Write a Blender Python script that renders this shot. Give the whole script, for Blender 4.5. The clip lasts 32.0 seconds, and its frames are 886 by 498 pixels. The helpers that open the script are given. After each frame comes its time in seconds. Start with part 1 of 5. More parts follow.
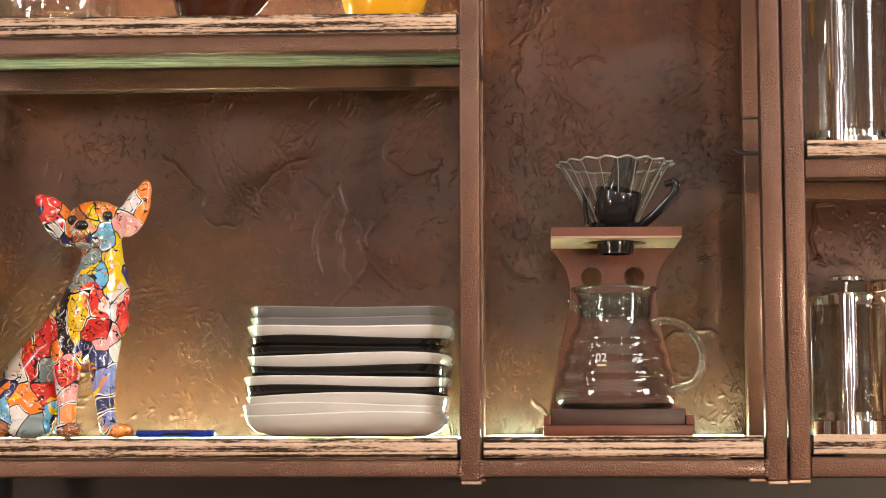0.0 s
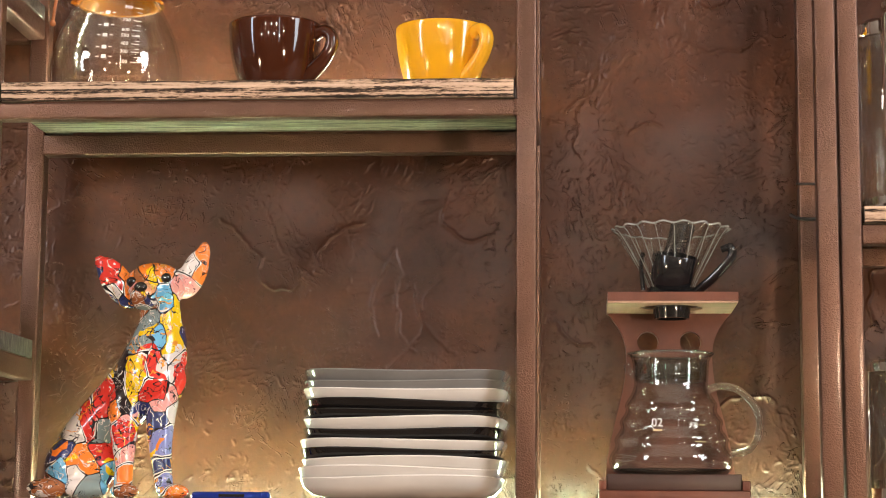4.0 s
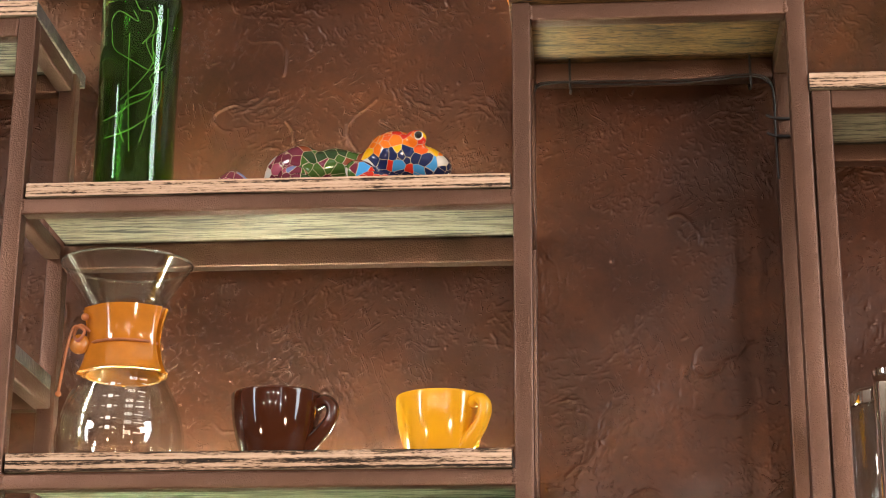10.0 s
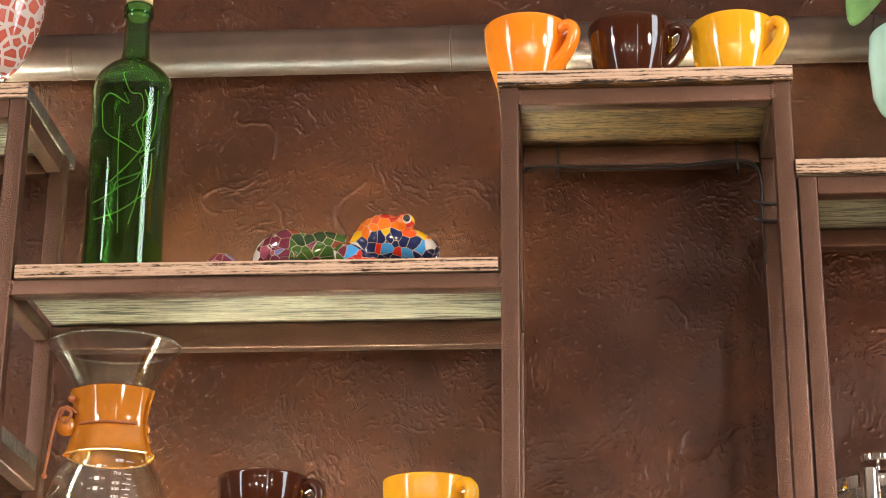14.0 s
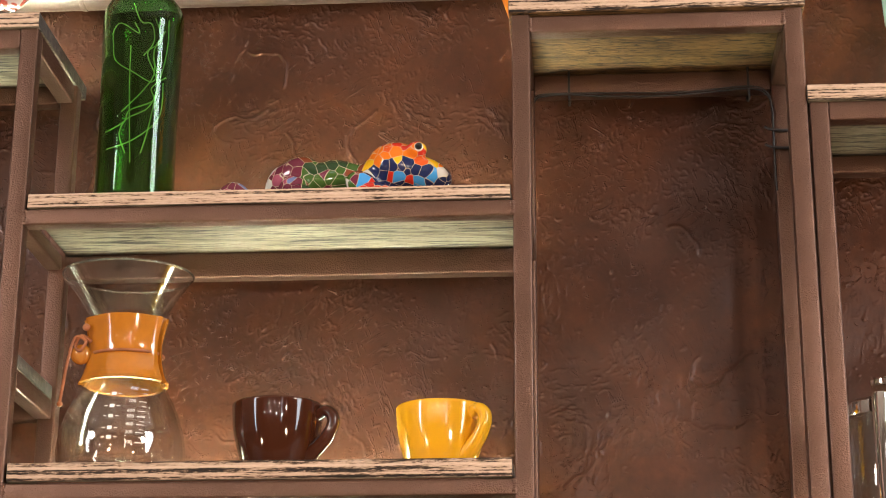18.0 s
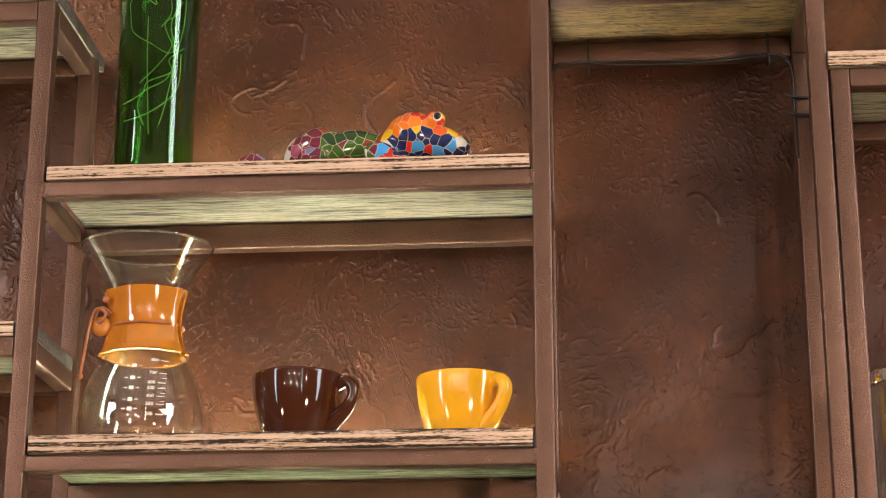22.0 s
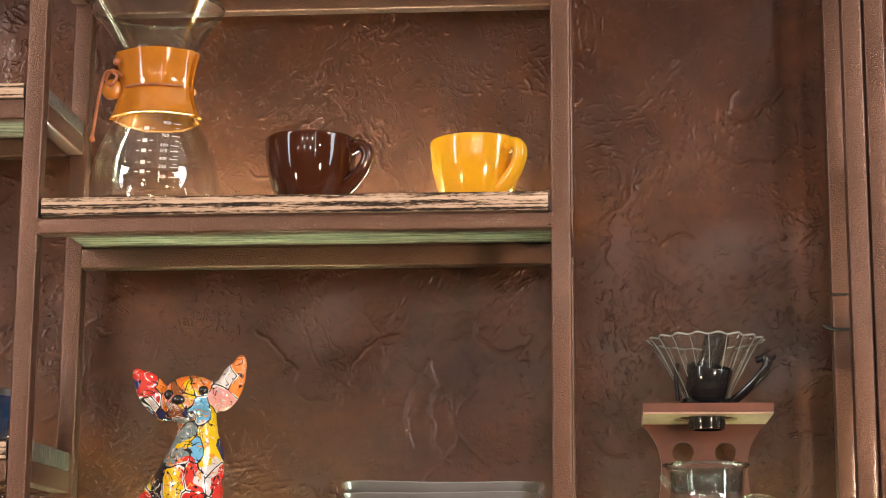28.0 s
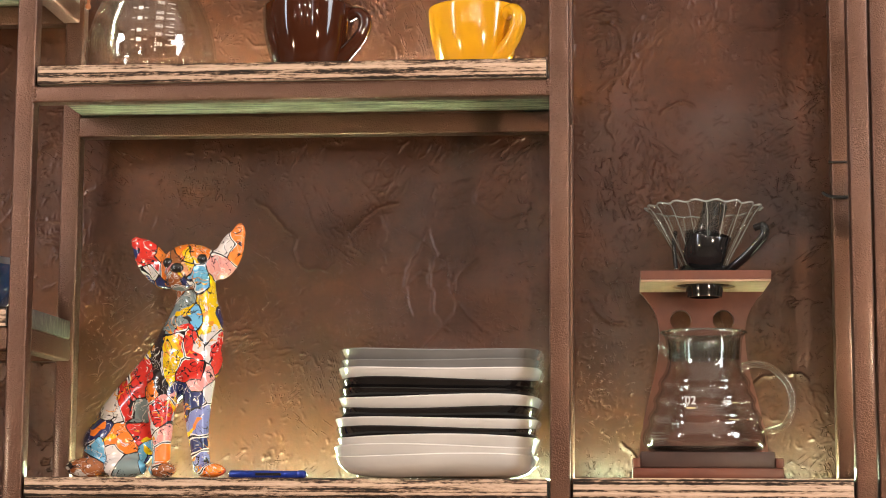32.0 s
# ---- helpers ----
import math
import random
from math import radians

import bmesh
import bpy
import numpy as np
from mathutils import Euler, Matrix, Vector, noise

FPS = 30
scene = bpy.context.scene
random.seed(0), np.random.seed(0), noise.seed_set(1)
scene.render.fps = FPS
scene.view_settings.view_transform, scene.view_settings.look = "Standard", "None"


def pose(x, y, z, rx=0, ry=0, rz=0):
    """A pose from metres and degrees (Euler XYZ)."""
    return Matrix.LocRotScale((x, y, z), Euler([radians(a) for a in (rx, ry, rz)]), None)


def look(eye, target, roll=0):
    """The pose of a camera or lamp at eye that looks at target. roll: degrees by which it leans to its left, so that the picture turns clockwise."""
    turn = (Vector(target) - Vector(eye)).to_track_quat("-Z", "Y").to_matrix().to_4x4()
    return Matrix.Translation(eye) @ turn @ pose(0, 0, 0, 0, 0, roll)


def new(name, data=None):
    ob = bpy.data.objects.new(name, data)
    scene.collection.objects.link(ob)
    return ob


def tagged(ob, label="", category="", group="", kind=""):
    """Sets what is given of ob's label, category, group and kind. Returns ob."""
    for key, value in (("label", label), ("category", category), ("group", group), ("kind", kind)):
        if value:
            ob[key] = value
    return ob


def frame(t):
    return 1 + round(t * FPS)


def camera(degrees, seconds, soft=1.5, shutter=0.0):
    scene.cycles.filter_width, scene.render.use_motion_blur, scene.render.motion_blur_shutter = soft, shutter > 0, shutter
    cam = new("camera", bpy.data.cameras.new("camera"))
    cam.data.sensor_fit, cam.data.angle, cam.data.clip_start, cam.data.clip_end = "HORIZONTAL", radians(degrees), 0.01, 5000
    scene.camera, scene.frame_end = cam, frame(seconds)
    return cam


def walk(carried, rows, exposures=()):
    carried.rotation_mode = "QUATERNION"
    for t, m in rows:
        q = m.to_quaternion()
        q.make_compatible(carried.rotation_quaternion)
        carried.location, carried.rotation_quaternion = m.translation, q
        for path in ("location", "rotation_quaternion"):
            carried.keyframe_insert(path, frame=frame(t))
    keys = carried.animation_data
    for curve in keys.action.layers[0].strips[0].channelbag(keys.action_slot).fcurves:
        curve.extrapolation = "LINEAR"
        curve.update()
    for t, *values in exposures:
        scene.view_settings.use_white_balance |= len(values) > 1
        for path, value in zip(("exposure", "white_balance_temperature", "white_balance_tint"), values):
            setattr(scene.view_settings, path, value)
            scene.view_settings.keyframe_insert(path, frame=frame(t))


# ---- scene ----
cam = camera(25.92, 32.0, soft=1.0)
# seconds, x, y, z, yaw, pitch, lean to the right
PATH = [
    (0, 0.0679, -1.7217, 1.5390, 2.753, 5.988, 0.090),
    (0.5, 0.0642, -1.7243, 1.5391, 2.180, 5.922, -0.085),
    (1, 0.0607, -1.7253, 1.5392, 2.356, 5.953, -0.214),
    (1.5, 0.0562, -1.7264, 1.5401, 2.741, 6.048, -0.349),
    (2, 0.0567, -1.7263, 1.5378, 3.394, 6.446, -0.402),
    (2.5, 0.0577, -1.7231, 1.5367, 3.813, 6.568, -0.459),
    (4.5, 0.0657, -1.7305, 1.5301, 4.470, 9.247, -0.392),
    (5, 0.0655, -1.7355, 1.5344, 4.510, 10.620, -0.268),
    (5.5, 0.0667, -1.7395, 1.5431, 4.452, 11.803, -0.242),
    (6, 0.0699, -1.7436, 1.5487, 4.486, 12.815, -0.183),
    (6.5, 0.0692, -1.7484, 1.5515, 4.425, 13.759, -0.173),
    (7, 0.0702, -1.7501, 1.5521, 4.399, 14.213, -0.160),
    (7.5, 0.0719, -1.7494, 1.5537, 4.444, 14.901, -0.195),
    (8, 0.0710, -1.7499, 1.5536, 4.334, 15.486, -0.159),
    (8.5, 0.0692, -1.7512, 1.5554, 4.234, 16.274, -0.177),
    (9, 0.0706, -1.7556, 1.5543, 4.304, 16.825, -0.209),
    (9.5, 0.0716, -1.7580, 1.5532, 4.389, 17.410, -0.246),
    (10, 0.0699, -1.7560, 1.5550, 4.477, 18.138, -0.303),
    (10.5, 0.0675, -1.7559, 1.5544, 4.474, 18.586, -0.255),
    (11, 0.0699, -1.7536, 1.5552, 4.564, 18.691, -0.250),
    (11.5, 0.0733, -1.7565, 1.5578, 4.645, 19.014, -0.233),
    (12, 0.0763, -1.7619, 1.5621, 4.609, 19.693, -0.425),
    (12.5, 0.0755, -1.7637, 1.5631, 4.516, 20.256, -0.534),
    (13, 0.0728, -1.7608, 1.5623, 4.400, 20.378, -0.562),
    (13.5, 0.0714, -1.7610, 1.5609, 4.171, 20.430, -0.525),
    (15.5, 0.0691, -1.7626, 1.5556, 4.086, 19.878, -0.403),
    (16, 0.0689, -1.7610, 1.5513, 4.073, 19.361, -0.349),
    (16.5, 0.0686, -1.7593, 1.5482, 4.086, 19.005, -0.359),
    (17, 0.0684, -1.7616, 1.5481, 4.127, 18.750, -0.362),
    (17.5, 0.0686, -1.7634, 1.5500, 4.250, 18.655, -0.356),
    (18, 0.0645, -1.7631, 1.5477, 4.297, 18.602, -0.263),
    (18.5, 0.0646, -1.7631, 1.5487, 4.416, 18.622, -0.264),
    (19, 0.0663, -1.7650, 1.5489, 4.570, 18.604, -0.202),
    (19.5, 0.0666, -1.7656, 1.5487, 4.698, 18.570, -0.235),
    (20, 0.0655, -1.7655, 1.5498, 4.697, 18.466, -0.147),
    (20.5, 0.0643, -1.7650, 1.5510, 4.758, 18.457, -0.099),
    (21, 0.0626, -1.7624, 1.5507, 4.852, 18.407, -0.073),
    (21.5, 0.0642, -1.7611, 1.5497, 4.925, 18.398, -0.082),
    (22, 0.0652, -1.7587, 1.5482, 4.935, 17.731, -0.116),
    (22.5, 0.0627, -1.7533, 1.5482, 4.932, 15.766, -0.163),
    (23, 0.0598, -1.7515, 1.5445, 4.946, 14.434, -0.232),
    (23.5, 0.0564, -1.7433, 1.5405, 4.833, 13.117, -0.232),
    (24, 0.0548, -1.7353, 1.5394, 4.812, 12.440, -0.248),
    (24.5, 0.0529, -1.7318, 1.5399, 4.765, 12.185, -0.312),
    (25, 0.0531, -1.7334, 1.5388, 4.849, 12.162, -0.341),
    (25.5, 0.0510, -1.7398, 1.5409, 4.903, 12.060, -0.315),
    (27.5, 0.0507, -1.7423, 1.5383, 4.995, 11.529, -0.306),
    (28, 0.0510, -1.7420, 1.5368, 4.951, 11.189, -0.323),
    (28.5, 0.0520, -1.7410, 1.5359, 4.996, 10.743, -0.328),
    (29, 0.0529, -1.7401, 1.5333, 5.176, 10.191, -0.349),
    (29.5, 0.0536, -1.7377, 1.5313, 5.337, 9.779, -0.416),
    (30, 0.0573, -1.7352, 1.5298, 5.404, 9.545, -0.353),
    (30.5, 0.0611, -1.7354, 1.5340, 5.349, 9.331, -0.291),
    (31, 0.0612, -1.7398, 1.5318, 5.308, 9.065, -0.300),
    (31.5, 0.0623, -1.7381, 1.5317, 5.291, 7.921, -0.292),
    (32, 0.0624, -1.7383, 1.5316, 5.242, 7.438, -0.303),
]


def held(x, y, z, yaw, pitch, lean):
    return pose(x, y, z) @ pose(0, 0, 0, 0, 0, yaw) @ pose(0, 0, 0, 90 + pitch) @ pose(0, 0, 0, 0, 0, -lean)


walk(cam, [(t, held(*p)) for t, *p in PATH])

# ---- world and lights ----
world = bpy.data.worlds.new("world")
scene.world = world
world.use_nodes = True
world.node_tree.nodes["Background"].inputs[0].default_value = (0.5, 0.55, 0.65, 1)
world.node_tree.nodes["Background"].inputs[1].default_value = 0.02
scene.view_settings.exposure = 0.60


def area(name, eye, target, sx, sy, watts, colour):
    data = bpy.data.lights.new(name, "AREA")
    data.shape, data.size, data.size_y, data.energy, data.color = "RECTANGLE", sx, sy, watts, colour
    ob = new(name, data)
    ob.matrix_world = look(eye, target)
    return ob


# daylight of the shop windows; two large unseen lamps added as soft fill, two low warm ones for the copper glow on the
# posts, and small bulbs far off
area("window_light", (1.3, -4.45, 2.6), (0.7, 0, 1.9), 0.14, 2.4, 5.5, (0.85, 0.93, 1.0))
area("window_light", (3.1, -1.5, 2.65), (0, 0, 2.0), 0.9, 2.6, 66, (0.86, 0.93, 1.0))
area("window_light", (-3.1, -2.4, 2.5), (0, 0, 1.9), 0.3, 2.4, 26, (0.82, 0.91, 1.0))
LAMPS = [(-1.75, -1.45, 2.75, 35, 0.20), (1.8, -1.5, 2.75, 41, 0.20), (-1.35, -1.55, 1.38, 17, 0.06), (1.0, -1.8, 1.5, 46, 0.07)]
LAMPS += [(x, y, z, 8.5, 0.03) for x, y, z in ((-1.9, -3.5, 2.2), (-0.75, -3.6, 2.2), (-0.25, -3.1, 2.35), (0.2, -3.7, 2.15), (0.45, -3.2, 2.35), (1.1, -3.8, 2.1), (1.7, -3.3, 2.3), (-1.2, -3.9, 2.45))]
for lx, ly, lz, watts, radius in LAMPS:
    data = bpy.data.lights.new("lamp_light", "POINT")
    data.energy, data.shadow_soft_size = watts, radius
    data.color = (1.0, 0.72, 0.48) if lz < 1.6 else (1.0, 0.87, 0.77)
    ob = new("lamp_light", data)
    ob.location = (lx, ly, lz)


# ---- materials ----
def mat(name, build):
    m = bpy.data.materials.new(name)
    m.use_nodes = True
    nt = m.node_tree
    bsdf = nt.nodes["Principled BSDF"]

    def node(kind, **sets):
        n = nt.nodes.new(kind)
        for k, val in sets.items():
            if k.startswith("i_"):
                n.inputs[k[2:].replace("_", " ")].default_value = val
            elif k == "at":
                for idx, v2 in val.items():
                    n.inputs[idx].default_value = v2
            else:
                setattr(n, k, val)
        return n

    def link(a, b):
        nt.links.new(a, b)

    build(nt, bsdf, node, link)
    return m


def ramp(node, stops, interp="LINEAR"):
    n = node("ShaderNodeValToRGB")
    cr = n.color_ramp
    cr.interpolation = interp
    while len(cr.elements) < len(stops):
        cr.elements.new(0.5)
    for e, (p, c) in zip(cr.elements, stops):
        e.position, e.color = p, (*c, 1)
    return n


def coords(node, link, scale=(1, 1, 1), space="Object"):
    tc = node("ShaderNodeTexCoord")
    mp = node("ShaderNodeMapping")
    mp.inputs["Scale"].default_value = scale
    link(tc.outputs[space], mp.inputs["Vector"])
    return mp.outputs["Vector"]


def world_coords(node, link, scale=(1, 1, 1)):
    g = node("ShaderNodeNewGeometry")
    mp = node("ShaderNodeMapping")
    mp.inputs["Scale"].default_value = scale
    link(g.outputs["Position"], mp.inputs["Vector"])
    return mp.outputs["Vector"]


def noise_tex(node, link, vec, scale, detail=4, rough=0.6, dist=0.0):
    n = node("ShaderNodeTexNoise", i_Scale=scale, i_Detail=detail, i_Roughness=rough, i_Distortion=dist)
    link(vec, n.inputs["Vector"])
    return n


def bump(node, link, bsdf, height, strength, distance, prev=None):
    b = node("ShaderNodeBump", i_Strength=strength, i_Distance=distance)
    link(height, b.inputs["Height"])
    if prev is not None:
        link(prev, b.inputs["Normal"])
    link(b.outputs["Normal"], bsdf.inputs["Normal"])
    link(b.outputs["Normal"], bsdf.inputs["Coat Normal"])
    return b.outputs["Normal"]


def make_plaster(nt, bsdf, node, link):
    v = world_coords(node, link)
    big = noise_tex(node, link, v, 7.0, 5, 0.62, 0.6)
    r = ramp(node, [(0.30, (0.038, 0.0128, 0.0064)), (0.48, (0.060, 0.0200, 0.0095)), (0.62, (0.080, 0.0262, 0.0110)), (0.80, (0.118, 0.0385, 0.0130))])
    link(big.outputs["Fac"], r.inputs["Fac"])
    fine = noise_tex(node, link, v, 70, 5, 0.7)
    mix = node("ShaderNodeMix", data_type="RGBA", blend_type="MULTIPLY", i_Factor=0.5)
    r2 = ramp(node, [(0.3, (0.55, 0.53, 0.52)), (0.7, (1.3, 1.25, 1.15))])
    link(fine.outputs["Fac"], r2.inputs["Fac"])
    link(r.outputs["Color"], mix.inputs[6])
    link(r2.outputs["Color"], mix.inputs[7])
    link(mix.outputs[2], bsdf.inputs["Base Color"])
    bsdf.inputs["Metallic"].default_value = 0.30
    bsdf.inputs["Specular IOR Level"].default_value = 0.35
    bsdf.inputs["Coat Weight"].default_value = 0.17
    bsdf.inputs["Coat Roughness"].default_value = 0.16
    rr = node("ShaderNodeMapRange", at={1: 0.3, 2: 0.7, 3: 0.32, 4: 0.46})
    link(fine.outputs["Fac"], rr.inputs[0])
    link(rr.outputs[0], bsdf.inputs["Roughness"])
    m = noise_tex(node, link, v, 40, 4, 0.55, 0.6)
    p = bump(node, link, bsdf, m.outputs["Fac"], 0.10, 0.003)
    def masked(value, low, high):
        m = node("ShaderNodeMapRange", interpolation_type="SMOOTHSTEP", at={1: low, 2: high, 3: 0.0, 4: 1.0})
        link(value, m.inputs[0])
        return m.outputs[0]

    def times(a, b):
        m = node("ShaderNodeMath", operation="MULTIPLY")
        link(a, m.inputs[0])
        link(b, m.inputs[1])
        return m.outputs[0]

    def moved(seed, turn=0.0, scale=(1, 1, 1)):
        a = node("ShaderNodeMapping", i_Location=(seed, seed * 0.7, seed * 1.3), i_Rotation=(0, turn, 0))
        link(v, a.inputs["Vector"])
        b = node("ShaderNodeMapping", i_Scale=scale)
        link(a.outputs[0], b.inputs["Vector"])
        return b.outputs[0]

    # thin curled edges of torn skin, broken off here and there, in worn patches
    for seed, size, deep in ((1.7, 42, 0.0018), (5.3, 75, 0.0014)):
        w = moved(seed)
        n = noise_tex(node, link, w, size, 3, 0.5, 0.8)
        off = node("ShaderNodeMath", operation="SUBTRACT", at={1: 0.5})
        link(n.outputs["Fac"], off.inputs[0])
        width = node("ShaderNodeMath", operation="ABSOLUTE")
        link(off.outputs[0], width.inputs[0])
        thin = node("ShaderNodeMapRange", interpolation_type="SMOOTHSTEP", at={1: 0.0, 2: 0.026, 3: 1.0, 4: 0.0})
        link(width.outputs[0], thin.inputs[0])
        bits = masked(noise_tex(node, link, w, size * 2.2, 2, 0.5).outputs["Fac"], 0.50, 0.60)
        zone = masked(noise_tex(node, link, w, 9.0, 3, 0.55, 0.5).outputs["Fac"], 0.54, 0.63)
        p = bump(node, link, bsdf, times(times(thin.outputs[0], bits), zone), 0.9, deep, p)
    # combed scratches of the trowel, each patch turned its own way
    for seed, turn in ((2.9, 0.7), (7.1, -0.6), (11.3, 1.9)):
        n = noise_tex(node, link, moved(seed, turn, (60, 60, 330)), 1.0, 2, 0.5, 0.5)
        zone = masked(noise_tex(node, link, moved(seed), 10.0, 3, 0.55, 0.6).outputs["Fac"], 0.58, 0.66)
        p = bump(node, link, bsdf, times(masked(n.outputs["Fac"], 0.60, 0.68), zone), 0.9, 0.0012, p)
    # pits
    dots = noise_tex(node, link, moved(3.1), 260, 2, 0.5, 0.6)
    zone = masked(noise_tex(node, link, moved(13.7), 12.0, 3, 0.55, 0.5).outputs["Fac"], 0.54, 0.64)
    p = bump(node, link, bsdf, times(masked(dots.outputs["Fac"], 0.62, 0.70), zone), 0.9, 0.0011, p)
    g = noise_tex(node, link, v, 420, 3, 0.6)
    bump(node, link, bsdf, g.outputs["Fac"], 0.14, 0.0006, p)


def make_hammered(nt, bsdf, node, link):
    v = world_coords(node, link)
    big = noise_tex(node, link, v, 9, 3)
    r = ramp(node, [(0.3, (0.116, 0.060, 0.041)), (0.7, (0.162, 0.084, 0.057))])
    link(big.outputs["Fac"], r.inputs["Fac"])
    link(r.outputs["Color"], bsdf.inputs["Base Color"])
    bsdf.inputs["Metallic"].default_value = 0.75
    bsdf.inputs["Roughness"].default_value = 0.36
    bsdf.inputs["Coat Weight"].default_value = 0.15
    bsdf.inputs["Coat Roughness"].default_value = 0.14
    h = node("ShaderNodeTexVoronoi", feature="SMOOTH_F1", i_Scale=680, i_Smoothness=0.5)
    wob = noise_tex(node, link, v, 300, 2)
    mixv = node("ShaderNodeMix", data_type="VECTOR", at={0: 0.003})
    link(v, mixv.inputs[4])
    link(wob.outputs["Color"], mixv.inputs[5])
    link(mixv.outputs[1], h.inputs["Vector"])
    p = bump(node, link, bsdf, h.outputs["Distance"], 0.75, 0.00065)
    lump = noise_tex(node, link, v, 130, 3)
    bump(node, link, bsdf, lump.outputs["Fac"], 0.08, 0.001, p)
    nt.links.remove(bsdf.inputs["Coat Normal"].links[0])  # the lacquer over it lies smooth


def make_board(nt, bsdf, node, link):
    # scorched and brushed pine: pale fibres in long bands, ragged black burnt grain
    oi = node("ShaderNodeObjectInfo")
    shift = node("ShaderNodeVectorMath", operation="SCALE")
    shift.inputs[0].default_value = (37, 21, 17)
    link(oi.outputs["Random"], shift.inputs["Scale"])

    def grain(scale, detail, rough, dist):
        v = coords(node, link, scale)
        add = node("ShaderNodeVectorMath", operation="ADD")
        link(v, add.inputs[0])
        link(shift.outputs[0], add.inputs[1])
        return noise_tex(node, link, add.outputs[0], 1.0, detail, rough, dist).outputs["Fac"]

    def plus(a, b, k):
        n = node("ShaderNodeMath", operation="MULTIPLY_ADD", at={1: k})
        link(b, n.inputs[0])
        link(a, n.inputs[2])
        return n.outputs[0]

    band = grain((1.1, 90, 330), 2, 0.5, 0.15)
    ragged = grain((24, 150, 320), 4, 0.68, 0.4)
    speck = grain((170, 400, 700), 3, 0.7, 0.0)
    heavy = plus(plus(band, ragged, 0.8), speck, 0.50)
    level = node("ShaderNodeMath", operation="SUBTRACT", at={1: 0.575})
    link(heavy, level.inputs[0])
    total = level.outputs[0]
    r = ramp(node, [(0.34, (0.012, 0.008, 0.006)), (0.44, (0.05, 0.030, 0.020)), (0.485, (0.20, 0.125, 0.080)), (0.56, (0.50, 0.345, 0.245)), (0.8, (0.64, 0.46, 0.34))])
    link(total, r.inputs["Fac"])
    link(r.outputs["Color"], bsdf.inputs["Base Color"])
    bsdf.inputs["Roughness"].default_value = 0.6
    bsdf.inputs["Specular IOR Level"].default_value = 0.2
    bump(node, link, bsdf, total, 0.8, 0.0016)


def make_end_grain(nt, bsdf, node, link):
    # sawn board ends: greyed, hatched by the saw
    v = coords(node, link, (60, 420, 60))
    n = noise_tex(node, link, v, 1.0, 4, 0.65, 0.6)
    r = ramp(node, [(0.36, (0.018, 0.014, 0.012)), (0.52, (0.055, 0.046, 0.038)), (0.70, (0.26, 0.22, 0.18))])
    link(n.outputs["Fac"], r.inputs["Fac"])
    link(r.outputs["Color"], bsdf.inputs["Base Color"])
    bsdf.inputs["Roughness"].default_value = 0.4
    bump(node, link, bsdf, n.outputs["Fac"], 0.8, 0.002)


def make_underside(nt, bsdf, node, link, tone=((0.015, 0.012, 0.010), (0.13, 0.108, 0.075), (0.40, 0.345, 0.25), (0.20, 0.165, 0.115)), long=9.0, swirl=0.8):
    # brushed pine undersides with dark knots; the darker olive tone puts shade into the colour
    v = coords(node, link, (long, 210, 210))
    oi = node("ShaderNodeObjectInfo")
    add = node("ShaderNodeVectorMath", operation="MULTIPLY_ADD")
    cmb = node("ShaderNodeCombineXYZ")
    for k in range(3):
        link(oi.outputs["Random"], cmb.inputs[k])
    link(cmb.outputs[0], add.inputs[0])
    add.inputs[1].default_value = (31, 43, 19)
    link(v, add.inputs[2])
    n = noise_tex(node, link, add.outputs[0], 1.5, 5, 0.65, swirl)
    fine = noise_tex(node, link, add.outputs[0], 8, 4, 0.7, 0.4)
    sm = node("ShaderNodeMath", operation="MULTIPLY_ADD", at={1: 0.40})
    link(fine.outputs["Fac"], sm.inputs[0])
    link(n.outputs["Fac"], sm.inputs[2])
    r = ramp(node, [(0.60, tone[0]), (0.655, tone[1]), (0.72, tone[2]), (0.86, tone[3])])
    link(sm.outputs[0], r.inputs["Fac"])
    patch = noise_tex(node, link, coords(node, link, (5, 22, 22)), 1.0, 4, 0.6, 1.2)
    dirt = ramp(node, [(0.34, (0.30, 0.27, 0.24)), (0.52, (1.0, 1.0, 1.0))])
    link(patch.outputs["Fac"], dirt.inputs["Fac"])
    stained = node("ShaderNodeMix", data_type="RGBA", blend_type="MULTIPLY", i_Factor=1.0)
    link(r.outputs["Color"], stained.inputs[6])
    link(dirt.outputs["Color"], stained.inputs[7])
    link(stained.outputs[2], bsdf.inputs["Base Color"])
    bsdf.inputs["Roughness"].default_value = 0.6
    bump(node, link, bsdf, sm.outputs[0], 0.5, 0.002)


def make_plain(colour, rough, metal=0.0, coat=0.0, vary=0.12, scale=30, bumpy=0.0):
    def build(nt, bsdf, node, link):
        v = coords(node, link)
        n = noise_tex(node, link, v, scale, 4)
        lo = tuple(c * (1 - vary) for c in colour)
        hi = tuple(min(1, c * (1 + vary)) for c in colour)
        r = ramp(node, [(0.3, lo), (0.7, hi)])
        link(n.outputs["Fac"], r.inputs["Fac"])
        link(r.outputs["Color"], bsdf.inputs["Base Color"])
        bsdf.inputs["Roughness"].default_value = rough
        bsdf.inputs["Metallic"].default_value = metal
        bsdf.inputs["Coat Weight"].default_value = coat
        bsdf.inputs["Coat Roughness"].default_value = 0.04
        if bumpy:
            bump(node, link, bsdf, n.outputs["Fac"], 0.3, bumpy)
    return build


def make_glass(colour, rough=0.0, ior=1.47):
    def build(nt, bsdf, node, link):
        bsdf.inputs["Base Color"].default_value = (*colour, 1)
        bsdf.inputs["Roughness"].default_value = rough
        bsdf.inputs["Transmission Weight"].default_value = 1.0
        bsdf.inputs["IOR"].default_value = ior
    return build


